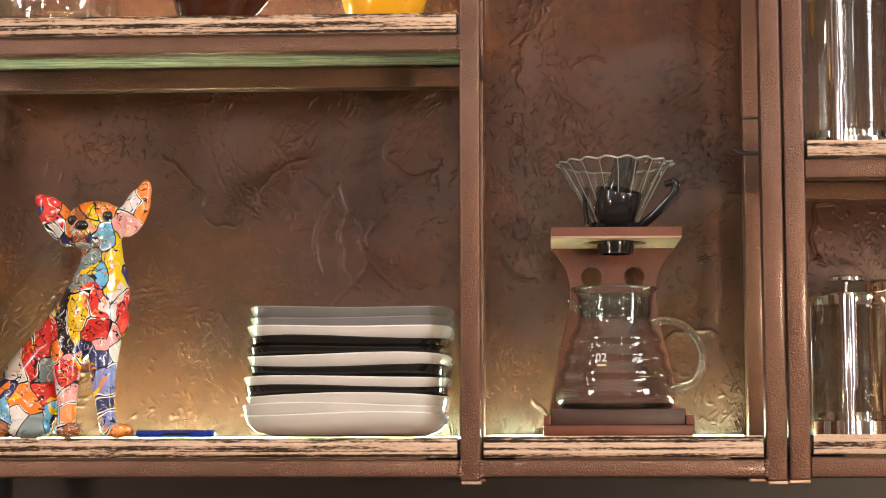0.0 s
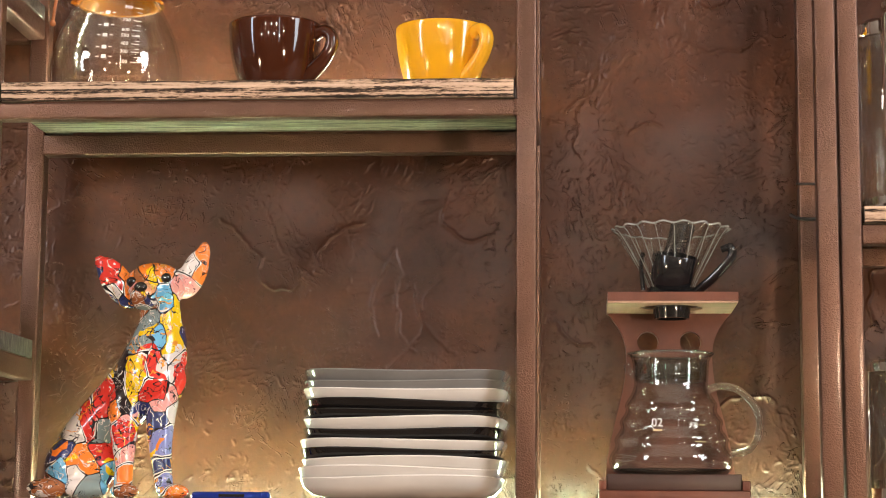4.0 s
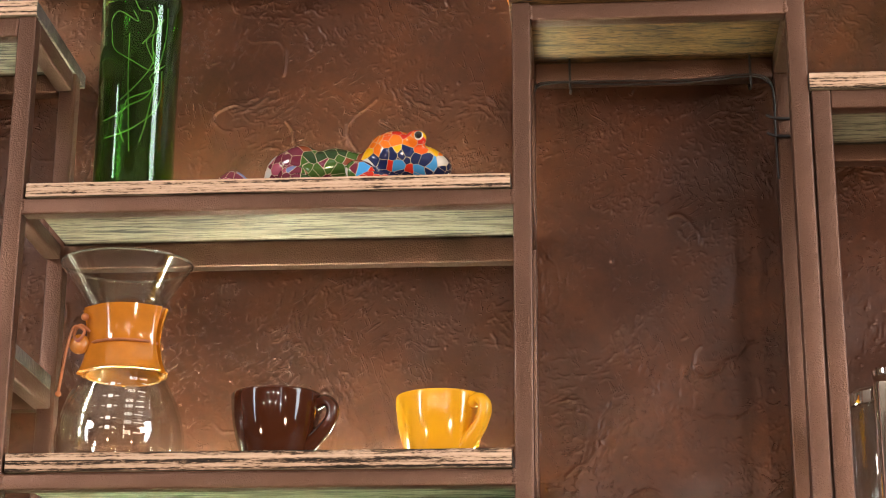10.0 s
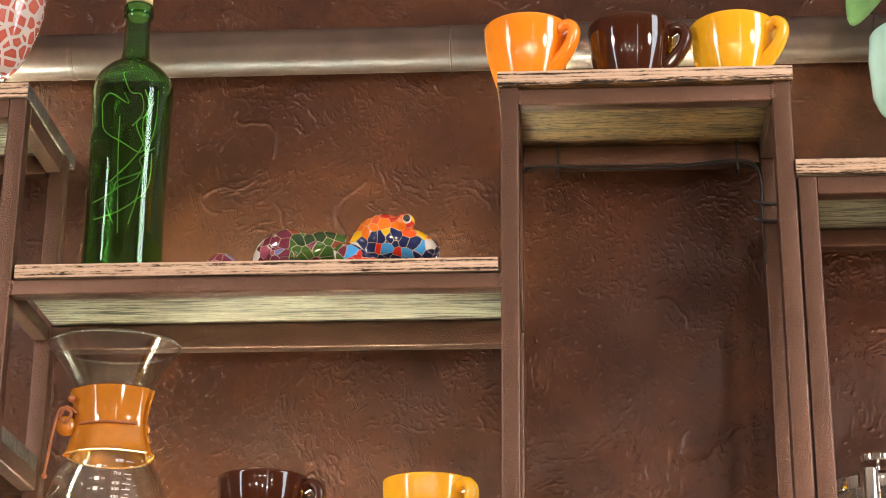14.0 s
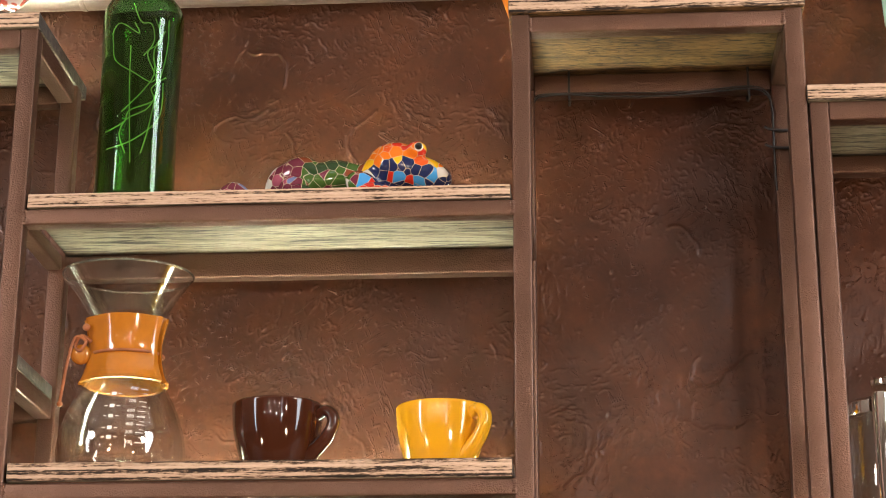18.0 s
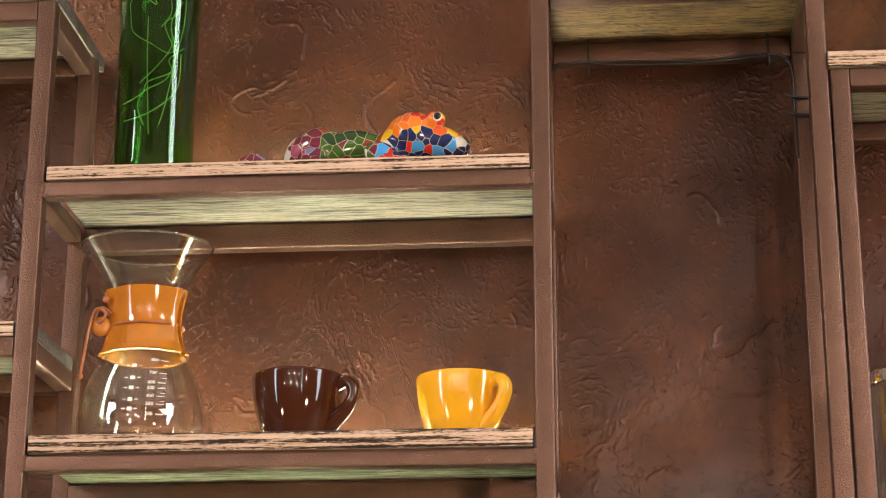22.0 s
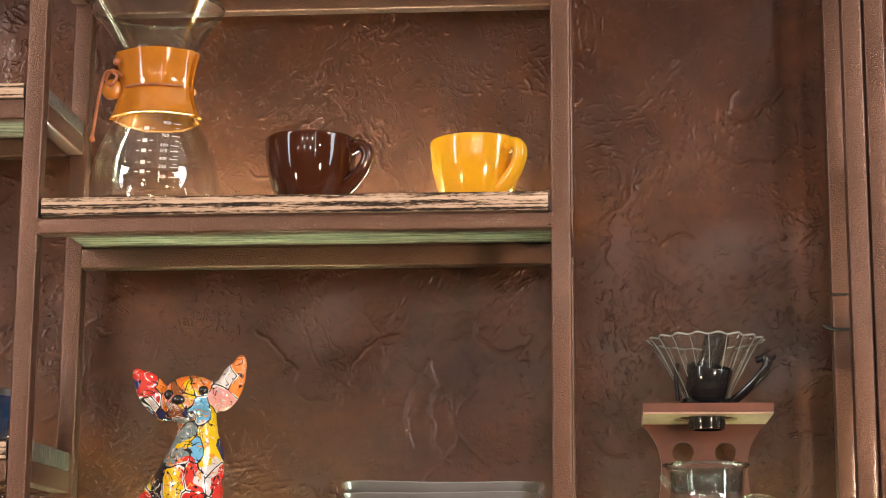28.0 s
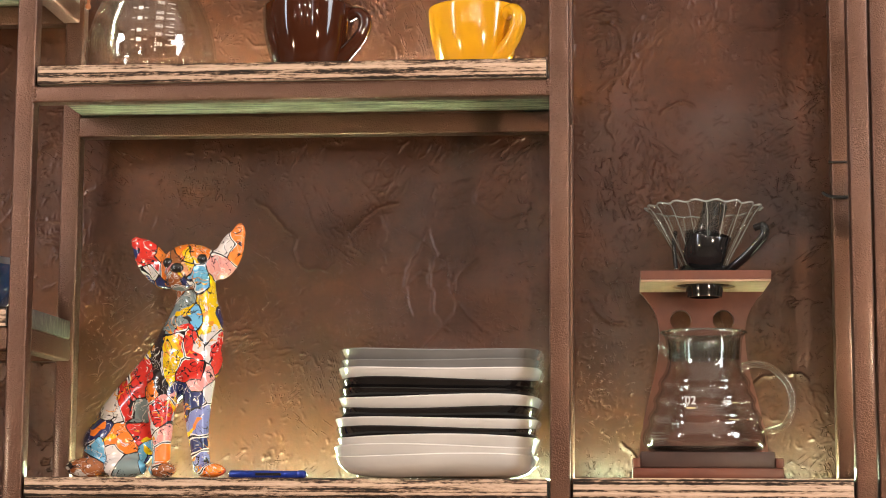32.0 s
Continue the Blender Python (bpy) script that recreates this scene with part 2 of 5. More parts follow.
def make_thin_glass(tint, least):
    # thin blown glass: clear, with mirror gloss that grows towards its edges
    def build(nt, bsdf, node, link):
        clear = node("ShaderNodeBsdfTransparent")
        clear.inputs[0].default_value = (*tint, 1)
        gloss = node("ShaderNodeBsdfGlossy", i_Roughness=0.02)
        edge = node("ShaderNodeLayerWeight", i_Blend=0.5)
        power = node("ShaderNodeMath", operation="POWER", at={1: 4.5})
        amount = node("ShaderNodeMapRange", at={1: 0.0, 2: 1.0, 3: least, 4: 0.92})
        mix = node("ShaderNodeMixShader")
        link(edge.outputs["Facing"], power.inputs[0])
        link(power.outputs[0], amount.inputs[0])
        link(amount.outputs[0], mix.inputs[0])
        link(clear.outputs[0], mix.inputs[1])
        link(gloss.outputs[0], mix.inputs[2])
        link(mix.outputs[0], nt.nodes["Material Output"].inputs[0])
        nt.nodes.remove(bsdf)
    return build


def make_rim(through_share):
    def build(nt, bsdf, node, link):
        bsdf.inputs["Base Color"].default_value = (0.90, 0.94, 0.90, 1)
        bsdf.inputs["Roughness"].default_value = 0.02
        bsdf.inputs["Transmission Weight"].default_value = through_share
        bsdf.inputs["Coat Weight"].default_value = 0.8
        bsdf.inputs["Coat Roughness"].default_value = 0.03
    return build


def make_emit(colour, strength):
    def build(nt, bsdf, node, link):
        bsdf.inputs["Base Color"].default_value = (*colour, 1)
        bsdf.inputs["Emission Color"].default_value = (*colour, 1)
        bsdf.inputs["Emission Strength"].default_value = strength
    return build


PLASTER = mat("brown trowelled plaster", make_plaster)
STEEL = mat("hammered copper-brown paint", make_hammered)
BOARD = mat("scorched brushed pine", make_board)
END_GRAIN = mat("sawn board end", make_end_grain)
PINE_SHADED = mat("pine underside, shaded olive", make_underside)


# the highest board's golden, knotty pine, its tone also darkened for an underside
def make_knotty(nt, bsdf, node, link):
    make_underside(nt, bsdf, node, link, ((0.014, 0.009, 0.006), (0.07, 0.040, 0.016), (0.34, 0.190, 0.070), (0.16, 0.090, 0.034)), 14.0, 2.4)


KNOTTY = mat("knotty golden pine underside, shaded", make_knotty)
ROOM = mat("room paint", make_plain((0.16, 0.132, 0.112), 0.8, vary=0.1, scale=4))
WALL_BLACK = mat("near-black wall colour", make_plain((0.012, 0.010, 0.010), 0.45, vary=0.4, scale=14, bumpy=0.003))
FLOOR = mat("room floor", make_plain((0.15, 0.11, 0.08), 0.5, vary=0.2, scale=6))
CEIL = mat("ceiling paint", make_plain((0.45, 0.42, 0.38), 0.8, vary=0.05))
PIPE = mat("painted pipe", make_plain((0.066, 0.040, 0.029), 0.36, metal=0.0, vary=0.25, scale=30, bumpy=0.004))
LED = mat("led diffuser", make_emit((0.73, 1.0, 0.64), 165.0))
LED_FAINT = mat("led diffuser, faint", make_emit((0.95, 0.95, 0.66), 18.0))
# strip of lower strength for the upper boards
LED_DIM = mat("led diffuser, dim", make_emit((0.92, 1.0, 0.80), 130.0))
CLEAR = mat("clear glass", make_thin_glass((0.965, 0.975, 0.965), 0.09))
NECK_SHEEN = mat("greenish sheen sleeve", make_thin_glass((0.86, 0.92, 0.87), 0.08))
GLASS_RIM = mat("thick glass rim", make_rim(0.98))
# partly opaque white, so edge highlights are built into the colour
GLASS_EDGE = mat("whitened glass edge", make_rim(0.72))
GREEN = mat("green glass", make_glass((0.26, 0.57, 0.16)))
YELLOW = mat("yellow glaze", make_plain((0.80, 0.40, 0.012), 0.12, coat=0.6, vary=0.04))
ORANGE = mat("orange glaze", make_plain((0.85, 0.25, 0.012), 0.12, coat=0.6, vary=0.04))
BROWN = mat("dark brown glaze", make_plain((0.046, 0.0120, 0.0045), 0.05, coat=0.0, vary=0.08))
CAP = mat("bare coppery metal", make_plain((0.50, 0.33, 0.24), 0.38, metal=0.6, vary=0.25, scale=120))
BLACK = mat("black plastic", make_plain((0.010, 0.010, 0.011), 0.14, coat=0.5, vary=0.1))
RUBBER = mat("black cable", make_plain((0.012, 0.010, 0.010), 0.45, vary=0.1))


# ---- mesh helpers ----
def finish(bm, smooth=None):
    bmesh.ops.recalc_face_normals(bm, faces=bm.faces)
    if smooth is not None:
        for e in bm.edges:
            e.smooth = not (len(e.link_faces) == 2 and e.calc_face_angle(0) > radians(smooth))
        for f in bm.faces:
            f.smooth = True


def mesh_of(name, bm, material, smooth=None):
    finish(bm, smooth)
    me = bpy.data.meshes.new(name)
    bm.to_mesh(me)
    bm.free()
    for m in (material if isinstance(material, (list, tuple)) else [material]):
        me.materials.append(m)
    return me


def part(name, bm, material, parent=None, label="", at=None, smooth=None):
    ob = new(name, bm if isinstance(bm, bpy.types.Mesh) else mesh_of(name, bm, material, smooth))
    if parent is not None:
        ob.parent = parent
    if at is not None:
        ob.matrix_basis = at
    return tagged(ob, label)


def thing(name, at, label, category, group="", kind=""):
    ob = new(name)
    ob.empty_display_size = 0.02
    ob.matrix_basis = at
    return tagged(ob, label, category, group, kind)


def box(x0, x1, y0, y1, z0, z1, bevel=0.0, segs=2):
    bm = bmesh.new()
    bmesh.ops.create_cube(bm, size=1)
    for v in bm.verts:
        v.co = ((x0 + x1) / 2 + v.co.x * (x1 - x0), (y0 + y1) / 2 + v.co.y * (y1 - y0), (z0 + z1) / 2 + v.co.z * (z1 - z0))
    if bevel:
        bmesh.ops.bevel(bm, geom=bm.edges[:], offset=bevel, segments=segs, profile=0.5, affect="EDGES")
    return bm


def lathe(profile, segs=48, shape=None, bm=None):
    """Spins (radius, height) pairs about z. shape(angle) scales the radius."""
    bm = bm or bmesh.new()
    rings = []
    for r, z in profile:
        if r < 1e-6:
            rings.append([bm.verts.new((0, 0, z))])
            continue
        ring = []
        for i in range(segs):
            a = 2 * math.pi * i / segs
            k = shape(a, r, z) if shape else 1.0
            ring.append(bm.verts.new((r * k * math.cos(a), r * k * math.sin(a), z)))
        rings.append(ring)
    for a, b in zip(rings, rings[1:]):
        if len(a) == 1 and len(b) == 1:
            continue
        for i in range(segs):
            j = (i + 1) % segs
            if len(a) == 1:
                bm.faces.new((a[0], b[j], b[i]))
            elif len(b) == 1:
                bm.faces.new((a[i], a[j], b[0]))
            else:
                bm.faces.new((a[i], a[j], b[j], b[i]))
    return bm


def spline(points, n=8):
    """Catmull-Rom through the points."""
    pts = [Vector(p) for p in points]
    out = []
    for i in range(len(pts) - 1):
        p0, p1, p2, p3 = pts[max(i - 1, 0)], pts[i], pts[i + 1], pts[min(i + 2, len(pts) - 1)]
        for k in range(n):
            t = k / n
            out.append(0.5 * ((2 * p1) + (p2 - p0) * t + (2 * p0 - 5 * p1 + 4 * p2 - p3) * t * t + (3 * p1 - p0 - 3 * p2 + p3) * t ** 3))
    out.append(pts[-1])
    return out


def smooth_profile(points, n=6):
    return [(max(p.x, 0), p.y) for p in spline([(r, z, 0) for r, z in points], n)]


def sweep(points, radius, segs=10, flat=1.0, bm=None, caps=True, side=None):
    """A rod along the points; radius a number or one for each point; flat squeezes it along its second axis."""
    bm = bm or bmesh.new()
    pts = [Vector(p) for p in points]
    rad = radius if isinstance(radius, (list, tuple)) else [radius] * len(pts)
    up = Vector(side) if side else None
    rings = []
    for i, p in enumerate(pts):
        d = (pts[min(i + 1, len(pts) - 1)] - pts[max(i - 1, 0)]).normalized()
        if up is None:
            up = d.orthogonal()
        u = (up - d * up.dot(d)).normalized()
        w = d.cross(u)
        up = u
        rings.append([bm.verts.new(p + (u * math.cos(2 * math.pi * k / segs) + w * flat * math.sin(2 * math.pi * k / segs)) * rad[i]) for k in range(segs)])
    for a, b in zip(rings, rings[1:]):
        for k in range(segs):
            j = (k + 1) % segs
            bm.faces.new((a[k], a[j], b[j], b[k]))
    if caps:
        bm.faces.new(rings[0][::-1])
        bm.faces.new(rings[-1])
    return bm


# ---- the room ----
def wall_slab(name, x0, x1, y0, y1, z0, z1, material, label, category):
    ob = part(name, box(x0, x1, y0, y1, z0, z1), material)
    return tagged(ob, label, category, kind="structure")


WALL_Y = 0.200
rng = np.random.default_rng(7)


def plaster_heights(x0, x1, z0, z1, step):
    """Heights in metres of the trowelled coat: broad waves, torn islands, fans of trowel scratches and long ragged edges."""
    nx, nz = int((x1 - x0) / step) + 1, int((z1 - z0) / step) + 1
    X, Z = np.meshgrid(np.linspace(x0, x1, nx), np.linspace(z0, z1, nz), indexing="ij")
    kx, kz = np.meshgrid(np.fft.fftfreq(nx, step), np.fft.rfftfreq(nz, step), indexing="ij")

    def cloud(size, turn=0.0, stretch=1.0):
        """Smooth noise of unit spread with lumps of about the given size, drawn out along one direction."""
        u, v = kx * math.cos(turn) + kz * math.sin(turn), -kx * math.sin(turn) + kz * math.cos(turn)
        f = np.fft.rfft2(rng.normal(size=(nx, nz))) * np.exp(-((u * stretch) ** 2 + v ** 2) * size ** 2)
        n = np.fft.irfft2(f, s=(nx, nz))
        return n / n.std()

    def step_up(n, a, b):
        t = np.clip((n - a) / (b - a), 0, 1)
        return t * t * (3 - 2 * t)

    H = 0.00040 * cloud(0.10) + 0.00005 * cloud(0.035)
    # curled edges of torn skin, thin and sharp, in worn patches that each lean their own way
    for turn, stretch, size, high in ((0.5, 1.8, 0.0080, 0.00050), (2.1, 2.2, 0.0065, 0.00045), (1.3, 2.6, 0.0055, 0.00045), (2.7, 1.4, 0.0100, 0.00055)):
        n = cloud(size, turn, stretch)
        gx, gz = np.gradient(n, step)
        away = (n - 0.9) / np.maximum(np.hypot(gx, gz), 40.0)
        lip = np.where(away > 0, np.exp(-(away / 0.0008) ** 2), np.exp(-(away / 0.0016) ** 2))
        broken = step_up(cloud(0.010), -0.3, 0.6)
        H += 0.45 * high * lip * broken * step_up(cloud(0.045), 0.35, 1.0)

    def window(cx, cz, r):
        i0, i1 = max(int((cx - r - x0) / step), 0), min(int((cx + r - x0) / step) + 2, nx)
        j0, j1 = max(int((cz - r - z0) / step), 0), min(int((cz + r - z0) / step) + 2, nz)
        return (slice(i0, i1), slice(j0, j1)) if i1 > i0 and j1 > j0 else None

    def ridge(cx, cz, ang, length, bend, height, width):
        w = window(cx, cz, length * 0.6 + 0.004)
        if w is None:
            return
        dx, dz = X[w] - cx, Z[w] - cz
        u, v = dx * math.cos(ang) + dz * math.sin(ang), -dx * math.sin(ang) + dz * math.cos(ang)
        d = v - bend * u * u - 0.0006 * np.sin(u * 500 + ang * 9)
        along = np.clip(1.15 - (2 * u / length) ** 2, 0, 1)
        H[w] += height * along * np.where(d > 0, np.exp(-(d / width) ** 2), np.exp(-(d / (width * 1.8)) ** 2))

    # fans: strokes of the trowel swung about one centre
    for _ in range(120):
        cx, cz, R = rng.uniform(x0, x1), rng.uniform(z0, z1), rng.uniform(0.03, 0.12)
        a0, span = rng.uniform(0, 6.28), rng.uniform(0.5, 1.5)
        for _ in range(rng.integers(14, 46)):
            a, r = a0 + rng.normal(0, span * 0.4), R + rng.normal(0, 0.010)
            ridge(cx + r * math.cos(a), cz + r * math.sin(a), a + math.pi / 2 + rng.normal(0, 0.16), rng.uniform(0.005, 0.022), rng.normal(0, 9), rng.uniform(0.00012, 0.00045), rng.uniform(0.0007, 0.0009))
    # crumbs and single short tears
    for _ in range(900):
        ridge(rng.uniform(x0, x1), rng.uniform(z0, z1), rng.uniform(0, math.pi), rng.uniform(0.003, 0.008), 0.0, rng.uniform(0.0002, 0.0006), rng.uniform(0.0008, 0.0011))
    # long edges where one coat ends over another: a ragged crest that falls off slowly behind
    crest = np.zeros_like(H)
    for _ in range(60):
        px, pz, ang, turn = rng.uniform(x0, x1), rng.uniform(z0, z1), rng.uniform(0, 6.28), rng.normal(0, 9)
        high = rng.uniform(0.00030, 0.00090)
        for _ in range(rng.integers(40, 170)):
            ang += turn * 0.0008 + rng.normal(0, 0.13)
            turn += rng.normal(0, 1.2)
            px, pz = px + 0.0008 * math.cos(ang), pz + 0.0008 * math.sin(ang)
            w = window(px, pz, 0.005)
            if w is None:
                break
            dx, dz = X[w] - px, Z[w] - pz
            side = -dx * math.sin(ang) + dz * math.cos(ang)
            d2 = dx * dx + dz * dz
            crest[w] = np.maximum(crest[w], high * np.where(side > 0, np.exp(-d2 / 0.0009 ** 2), np.exp(-d2 / 0.0024 ** 2)))
    return X, Z, 2.4 * H + 2.3 * crest


def plaster_wall():
    x0, x1, z0, z1, step = -0.60, 0.44, 1.515, 2.66, 0.00105
    X, Z, H = plaster_heights(x0, x1, z0, z1, step)
    edge = np.minimum(np.minimum(X - x0, x1 - X), np.minimum(Z - z0, z1 - Z))
    H = H * np.clip(edge / 0.02, 0, 1)
    nx, nz = X.shape
    verts = np.stack([X.ravel(), WALL_Y - H.ravel(), Z.ravel()], 1)
    idx = np.arange(nx * nz).reshape(nx, nz)
    quads = np.stack([idx[:-1, :-1], idx[1:, :-1], idx[1:, 1:], idx[:-1, 1:]], -1).reshape(-1, 4)
    me = bpy.data.meshes.new("wall_north")
    me.vertices.add(len(verts))
    me.vertices.foreach_set("co", verts.ravel())
    me.loops.add(quads.size)
    me.loops.foreach_set("vertex_index", quads.ravel().astype(np.int32))
    me.polygons.add(len(quads))
    me.polygons.foreach_set("loop_start", np.arange(0, quads.size, 4, dtype=np.int32))
    me.polygons.foreach_set("use_smooth", np.ones(len(quads), dtype=bool))
    me.update(calc_edges=True)
    me.materials.append(PLASTER)
    return tagged(new("wall_north", me), "dark brown rough trowelled plaster wall with ridges and flakes", "wall", kind="structure")


plaster_wall()
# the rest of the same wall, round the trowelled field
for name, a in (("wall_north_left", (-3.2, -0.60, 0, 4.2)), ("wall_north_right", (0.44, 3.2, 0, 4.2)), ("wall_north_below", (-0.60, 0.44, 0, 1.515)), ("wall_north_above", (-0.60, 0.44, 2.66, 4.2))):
    # the piece below the shelves is coloured near-black, the others are plaster
    wall_slab(name, a[0], a[1], WALL_Y, 0.40, a[2], a[3], WALL_BLACK if name.endswith("below") else PLASTER, "plain near-black wall below the shelves" if name.endswith("below") else "dark brown rough trowelled plaster wall", "wall")
wall_slab("floor", -3.2, 3.2, -4.6, 0.4, -0.1, 0.0, FLOOR, "dark brown shop floor", "floor")
wall_slab("ceiling", -3.2, 3.2, -4.6, 0.4, 4.2, 4.3, CEIL, "plain pale shop ceiling", "ceiling")
wall_slab("wall_west", -3.3, -3.2, -4.6, 0.4, 0, 4.2, ROOM, "plain warm grey side wall", "wall")
wall_slab("wall_east", 3.2, 3.3, -4.6, 0.4, 0, 4.2, ROOM, "plain warm grey side wall", "wall")
wall_slab("wall_south", -3.2, 3.2, -4.7, -4.6, 0, 4.2, ROOM, "plain warm grey wall behind the counter", "wall")

# ---- the shelving ----
T = 0.0185
BACK0, BACK1 = 0.148, 0.1665


def tube(name, parent, x0, x1, y0, y1, z0, z1):
    return part(name, box(x0, x1, y0, y1, z0, z1, 0.0022, 3), STEEL, parent, smooth=40)


def board(parent, x0, x1, y0, y1, z0, z1, below=PINE_SHADED):
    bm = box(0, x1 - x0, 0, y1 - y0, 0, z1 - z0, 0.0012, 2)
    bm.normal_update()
    # downward faces take the shade-toned pine, end faces the sawn grain
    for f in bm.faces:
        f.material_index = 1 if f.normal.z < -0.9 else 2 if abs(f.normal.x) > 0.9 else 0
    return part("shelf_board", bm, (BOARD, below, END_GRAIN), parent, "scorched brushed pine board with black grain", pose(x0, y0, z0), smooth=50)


def shelf_level(unit, x0, x1, z0, z1, ztop, y1=0.194, back=None):
    """Tubes in front, behind and at the sides of one bay, and the board on them."""
    tube("front_rail", unit, x0, x1, 0.0004, T, z0, z1)
    tube("back_rail", unit, x0, x1, BACK0, BACK1, back or z0, z1)
    if ztop:
        board(unit, x0 + 0.0022, x1 - 0.0022, 0.0004, y1, z1 + 0.0018, ztop)
        # spacers that hold the board clear of the rails
        for y in (0.005, BACK0 + 0.004):
            tube("spacer", unit, x0 + 0.03, x1 - 0.03, y, y + 0.008, z1 - 0.0004, z1 + 0.0017)


# main unit: a wide bay and a tall narrow bay
LX0, LX1 = -0.5035, -0.4850
unit = thing("shelf_unit", pose(0, 0, 0), "copper-brown hammered steel tube shelf with scorched pine boards", "shelf")
for x in (0.0, 0.271):
    tube("post", unit, x, x + T, 0, T, 1.5118, 2.391)
    tube("post", unit, x, x + T, BACK0 - 0.0004, BACK1 + 0.0004, 1.5118, 2.391)
    for y in (0, BACK0 - 0.0004):
        part("end_cap", box(x + 0.0012, x + T + 0.0004, y + 0.0008, y + T - 0.0008, 1.5092, 1.5121, 0.0006, 1), CAP, unit, "bare coppery end cap", smooth=40)
for z0, z1, zt in ((1.5152, 1.5312, 1.5510), (1.9015, 1.9170, 1.9368), (2.1768, 2.1930, 2.2092)):
    shelf_level(unit, LX1, 0.0, z0, z1, zt, back=z0 - (0.0055 if z0 < 2 else 0.0105) if z0 > 1.6 else None)
shelf_level(unit, T, 0.271, 1.5152, 1.5312, 1.5522)
shelf_level(unit, T, 0.271, 2.3705, 2.3885, None, back=2.3655)
for x in (0.0, 0.271):
    for z0, z1 in ((1.5152, 1.5312), (2.3690, 2.3905)):
        tube("side_rail", unit, x + 0.0003, x + T - 0.0003, T, BACK0 - 0.0004, z0, z1)
for z0, z1 in ((1.9015, 1.9170), (2.1768, 2.1930)):
    tube("side_rail", unit, 0.0003, T - 0.0003, T, BACK0 - 0.0004, z0, z1)
for z0, z1 in ((2.1768, 2.1930),):
    tube("side_rail", unit, LX0 + 0.0008, LX1 - 0.0003, T, BACK0 - 0.0004, z0, z1)
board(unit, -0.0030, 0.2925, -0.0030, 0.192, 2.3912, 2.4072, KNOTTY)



def weld(unit, x, z, tall):
    """A short bead of weld, lumpy under the paint, down the joint of rail and post."""
    r = random.Random(int((x * 7 + z * 13) * 1000))
    bm = bmesh.new()
    n = 6
    for i in range(n):
        made = bmesh.ops.create_icosphere(bm, subdivisions=2, radius=r.uniform(0.0018, 0.0028))["verts"]
        for v in made:
            v.co = (x + v.co.x * 1.2 + r.uniform(-0.0003, 0.0003), 0.0012 + v.co.y * 0.75, z + tall * (i / (n - 1) - 0.5) + v.co.z)
    part("weld_bead", bm, STEEL, unit, smooth=80)


for x, z in ((0.0, 1.5232), (0.0, 1.9092), (0.0, 2.1849), (T, 1.5232), (0.271, 1.5232), (T, 2.3795), (0.271, 2.3795), (LX1, 1.9092), (LX1, 2.1849)):
    weld(unit, x, z, 0.012)
for x, y, z in ((0.040, 0.034, 2.3912), (0.240, 0.034, 2.3912), (-0.400, 0.036, 2.1948), (-0.070, 0.036, 2.1948), (-0.405, 0.036, 1.9188), (-0.130, 0.036, 1.9188)):
    part("screw", lathe([(0, -0.0016), (0.0026, -0.0014), (0.0034, -0.0004), (0.0034, 0.0004), (0, 0.0004)], 16), RUBBER, unit, "dark screw head under the board", pose(x, y, z), smooth=40)

# unit beyond the wide bay, sharing its outer post
side = thing("shelf_unit", pose(0, 0, 0), "copper-brown hammered steel tube shelf joined to the wide bay", "shelf")
for x in (LX0, -1.02):
    tube("post", side, x, x + T, 0, T, 1.32, 2.391)
    tube("post", side, x + 0.003, x + 0.003 + T, BACK0 - 0.0004, BACK1 + 0.0004, 1.32, 2.391)
    for z0, z1 in ((1.3350, 1.3530), (1.6680, 1.6895), (2.0147, 2.0348), (2.3690, 2.3905)):
        tube("side_rail", side, x + 0.0003, x + T - 0.0003, T, BACK0 - 0.0004, z0, z1)
for z0, z1, zt in ((1.3350, 1.3530, 1.371), (1.6680, 1.6895, 1.7083), (2.0147, 2.0348, 2.0500), (2.3690, 2.3905, None)):
    tube("front_rail", side, -1.02 + T, LX0, 0.0004, T, z0, z1)
    tube("back_rail", side, -1.02 + T, LX0, BACK0, BACK1, z0, z1)
    if zt:
        board(side, -1.02 + T + 0.001, LX0 - 0.001, -0.0006, T, z1 + 0.0004, zt)
        board(side, -1.02 + T + 0.001, LX1 - 0.001, T + 0.0002, BACK0 - 0.001, z1 + 0.0004, zt)
        board(side, -1.02 + T + 0.001, LX0 - 0.001, BACK0, 0.194, z1 + 0.0004, zt)
board(side, -1.03, LX1 + 0.001, -0.0030, 0.192, 2.3909, 2.4072)

# unit on the other side, a little lower
other = thing("shelf_unit", pose(0, 0, 0), "copper-brown hammered steel tube shelf holding metal coffee presses", "shelf")
for x in (0.2915, 0.83):
    tube("post", other, x, x + T, 0, T, 1.5128, 2.288)
    tube("post", other, x, x + T, BACK0 - 0.0004, BACK1 + 0.0004, 1.5128, 2.288)
    for y in (0, BACK0 - 0.0004):
        part("end_cap", box(x - 0.0004, x + T - 0.0008, y + 0.0008, y + T - 0.0008, 1.5102, 1.5131, 0.0006, 1), CAP, other, "bare coppery end cap", smooth=40)
for z0, z1, zt in ((1.5148, 1.5335, 1.5530), (1.7812, 1.7992, 1.8160), (2.2685, 2.2880, None)):
    shelf_level(other, 0.2915 + T, 0.83, z0, z1, zt)
    for x in (0.2915, 0.83):
        tube("side_rail", other, x + 0.0003, x + T - 0.0003, T, BACK0 - 0.0004, z0, z1)
board(other, 0.2895, 0.852, -0.0030, 0.192, 2.2884, 2.3050)

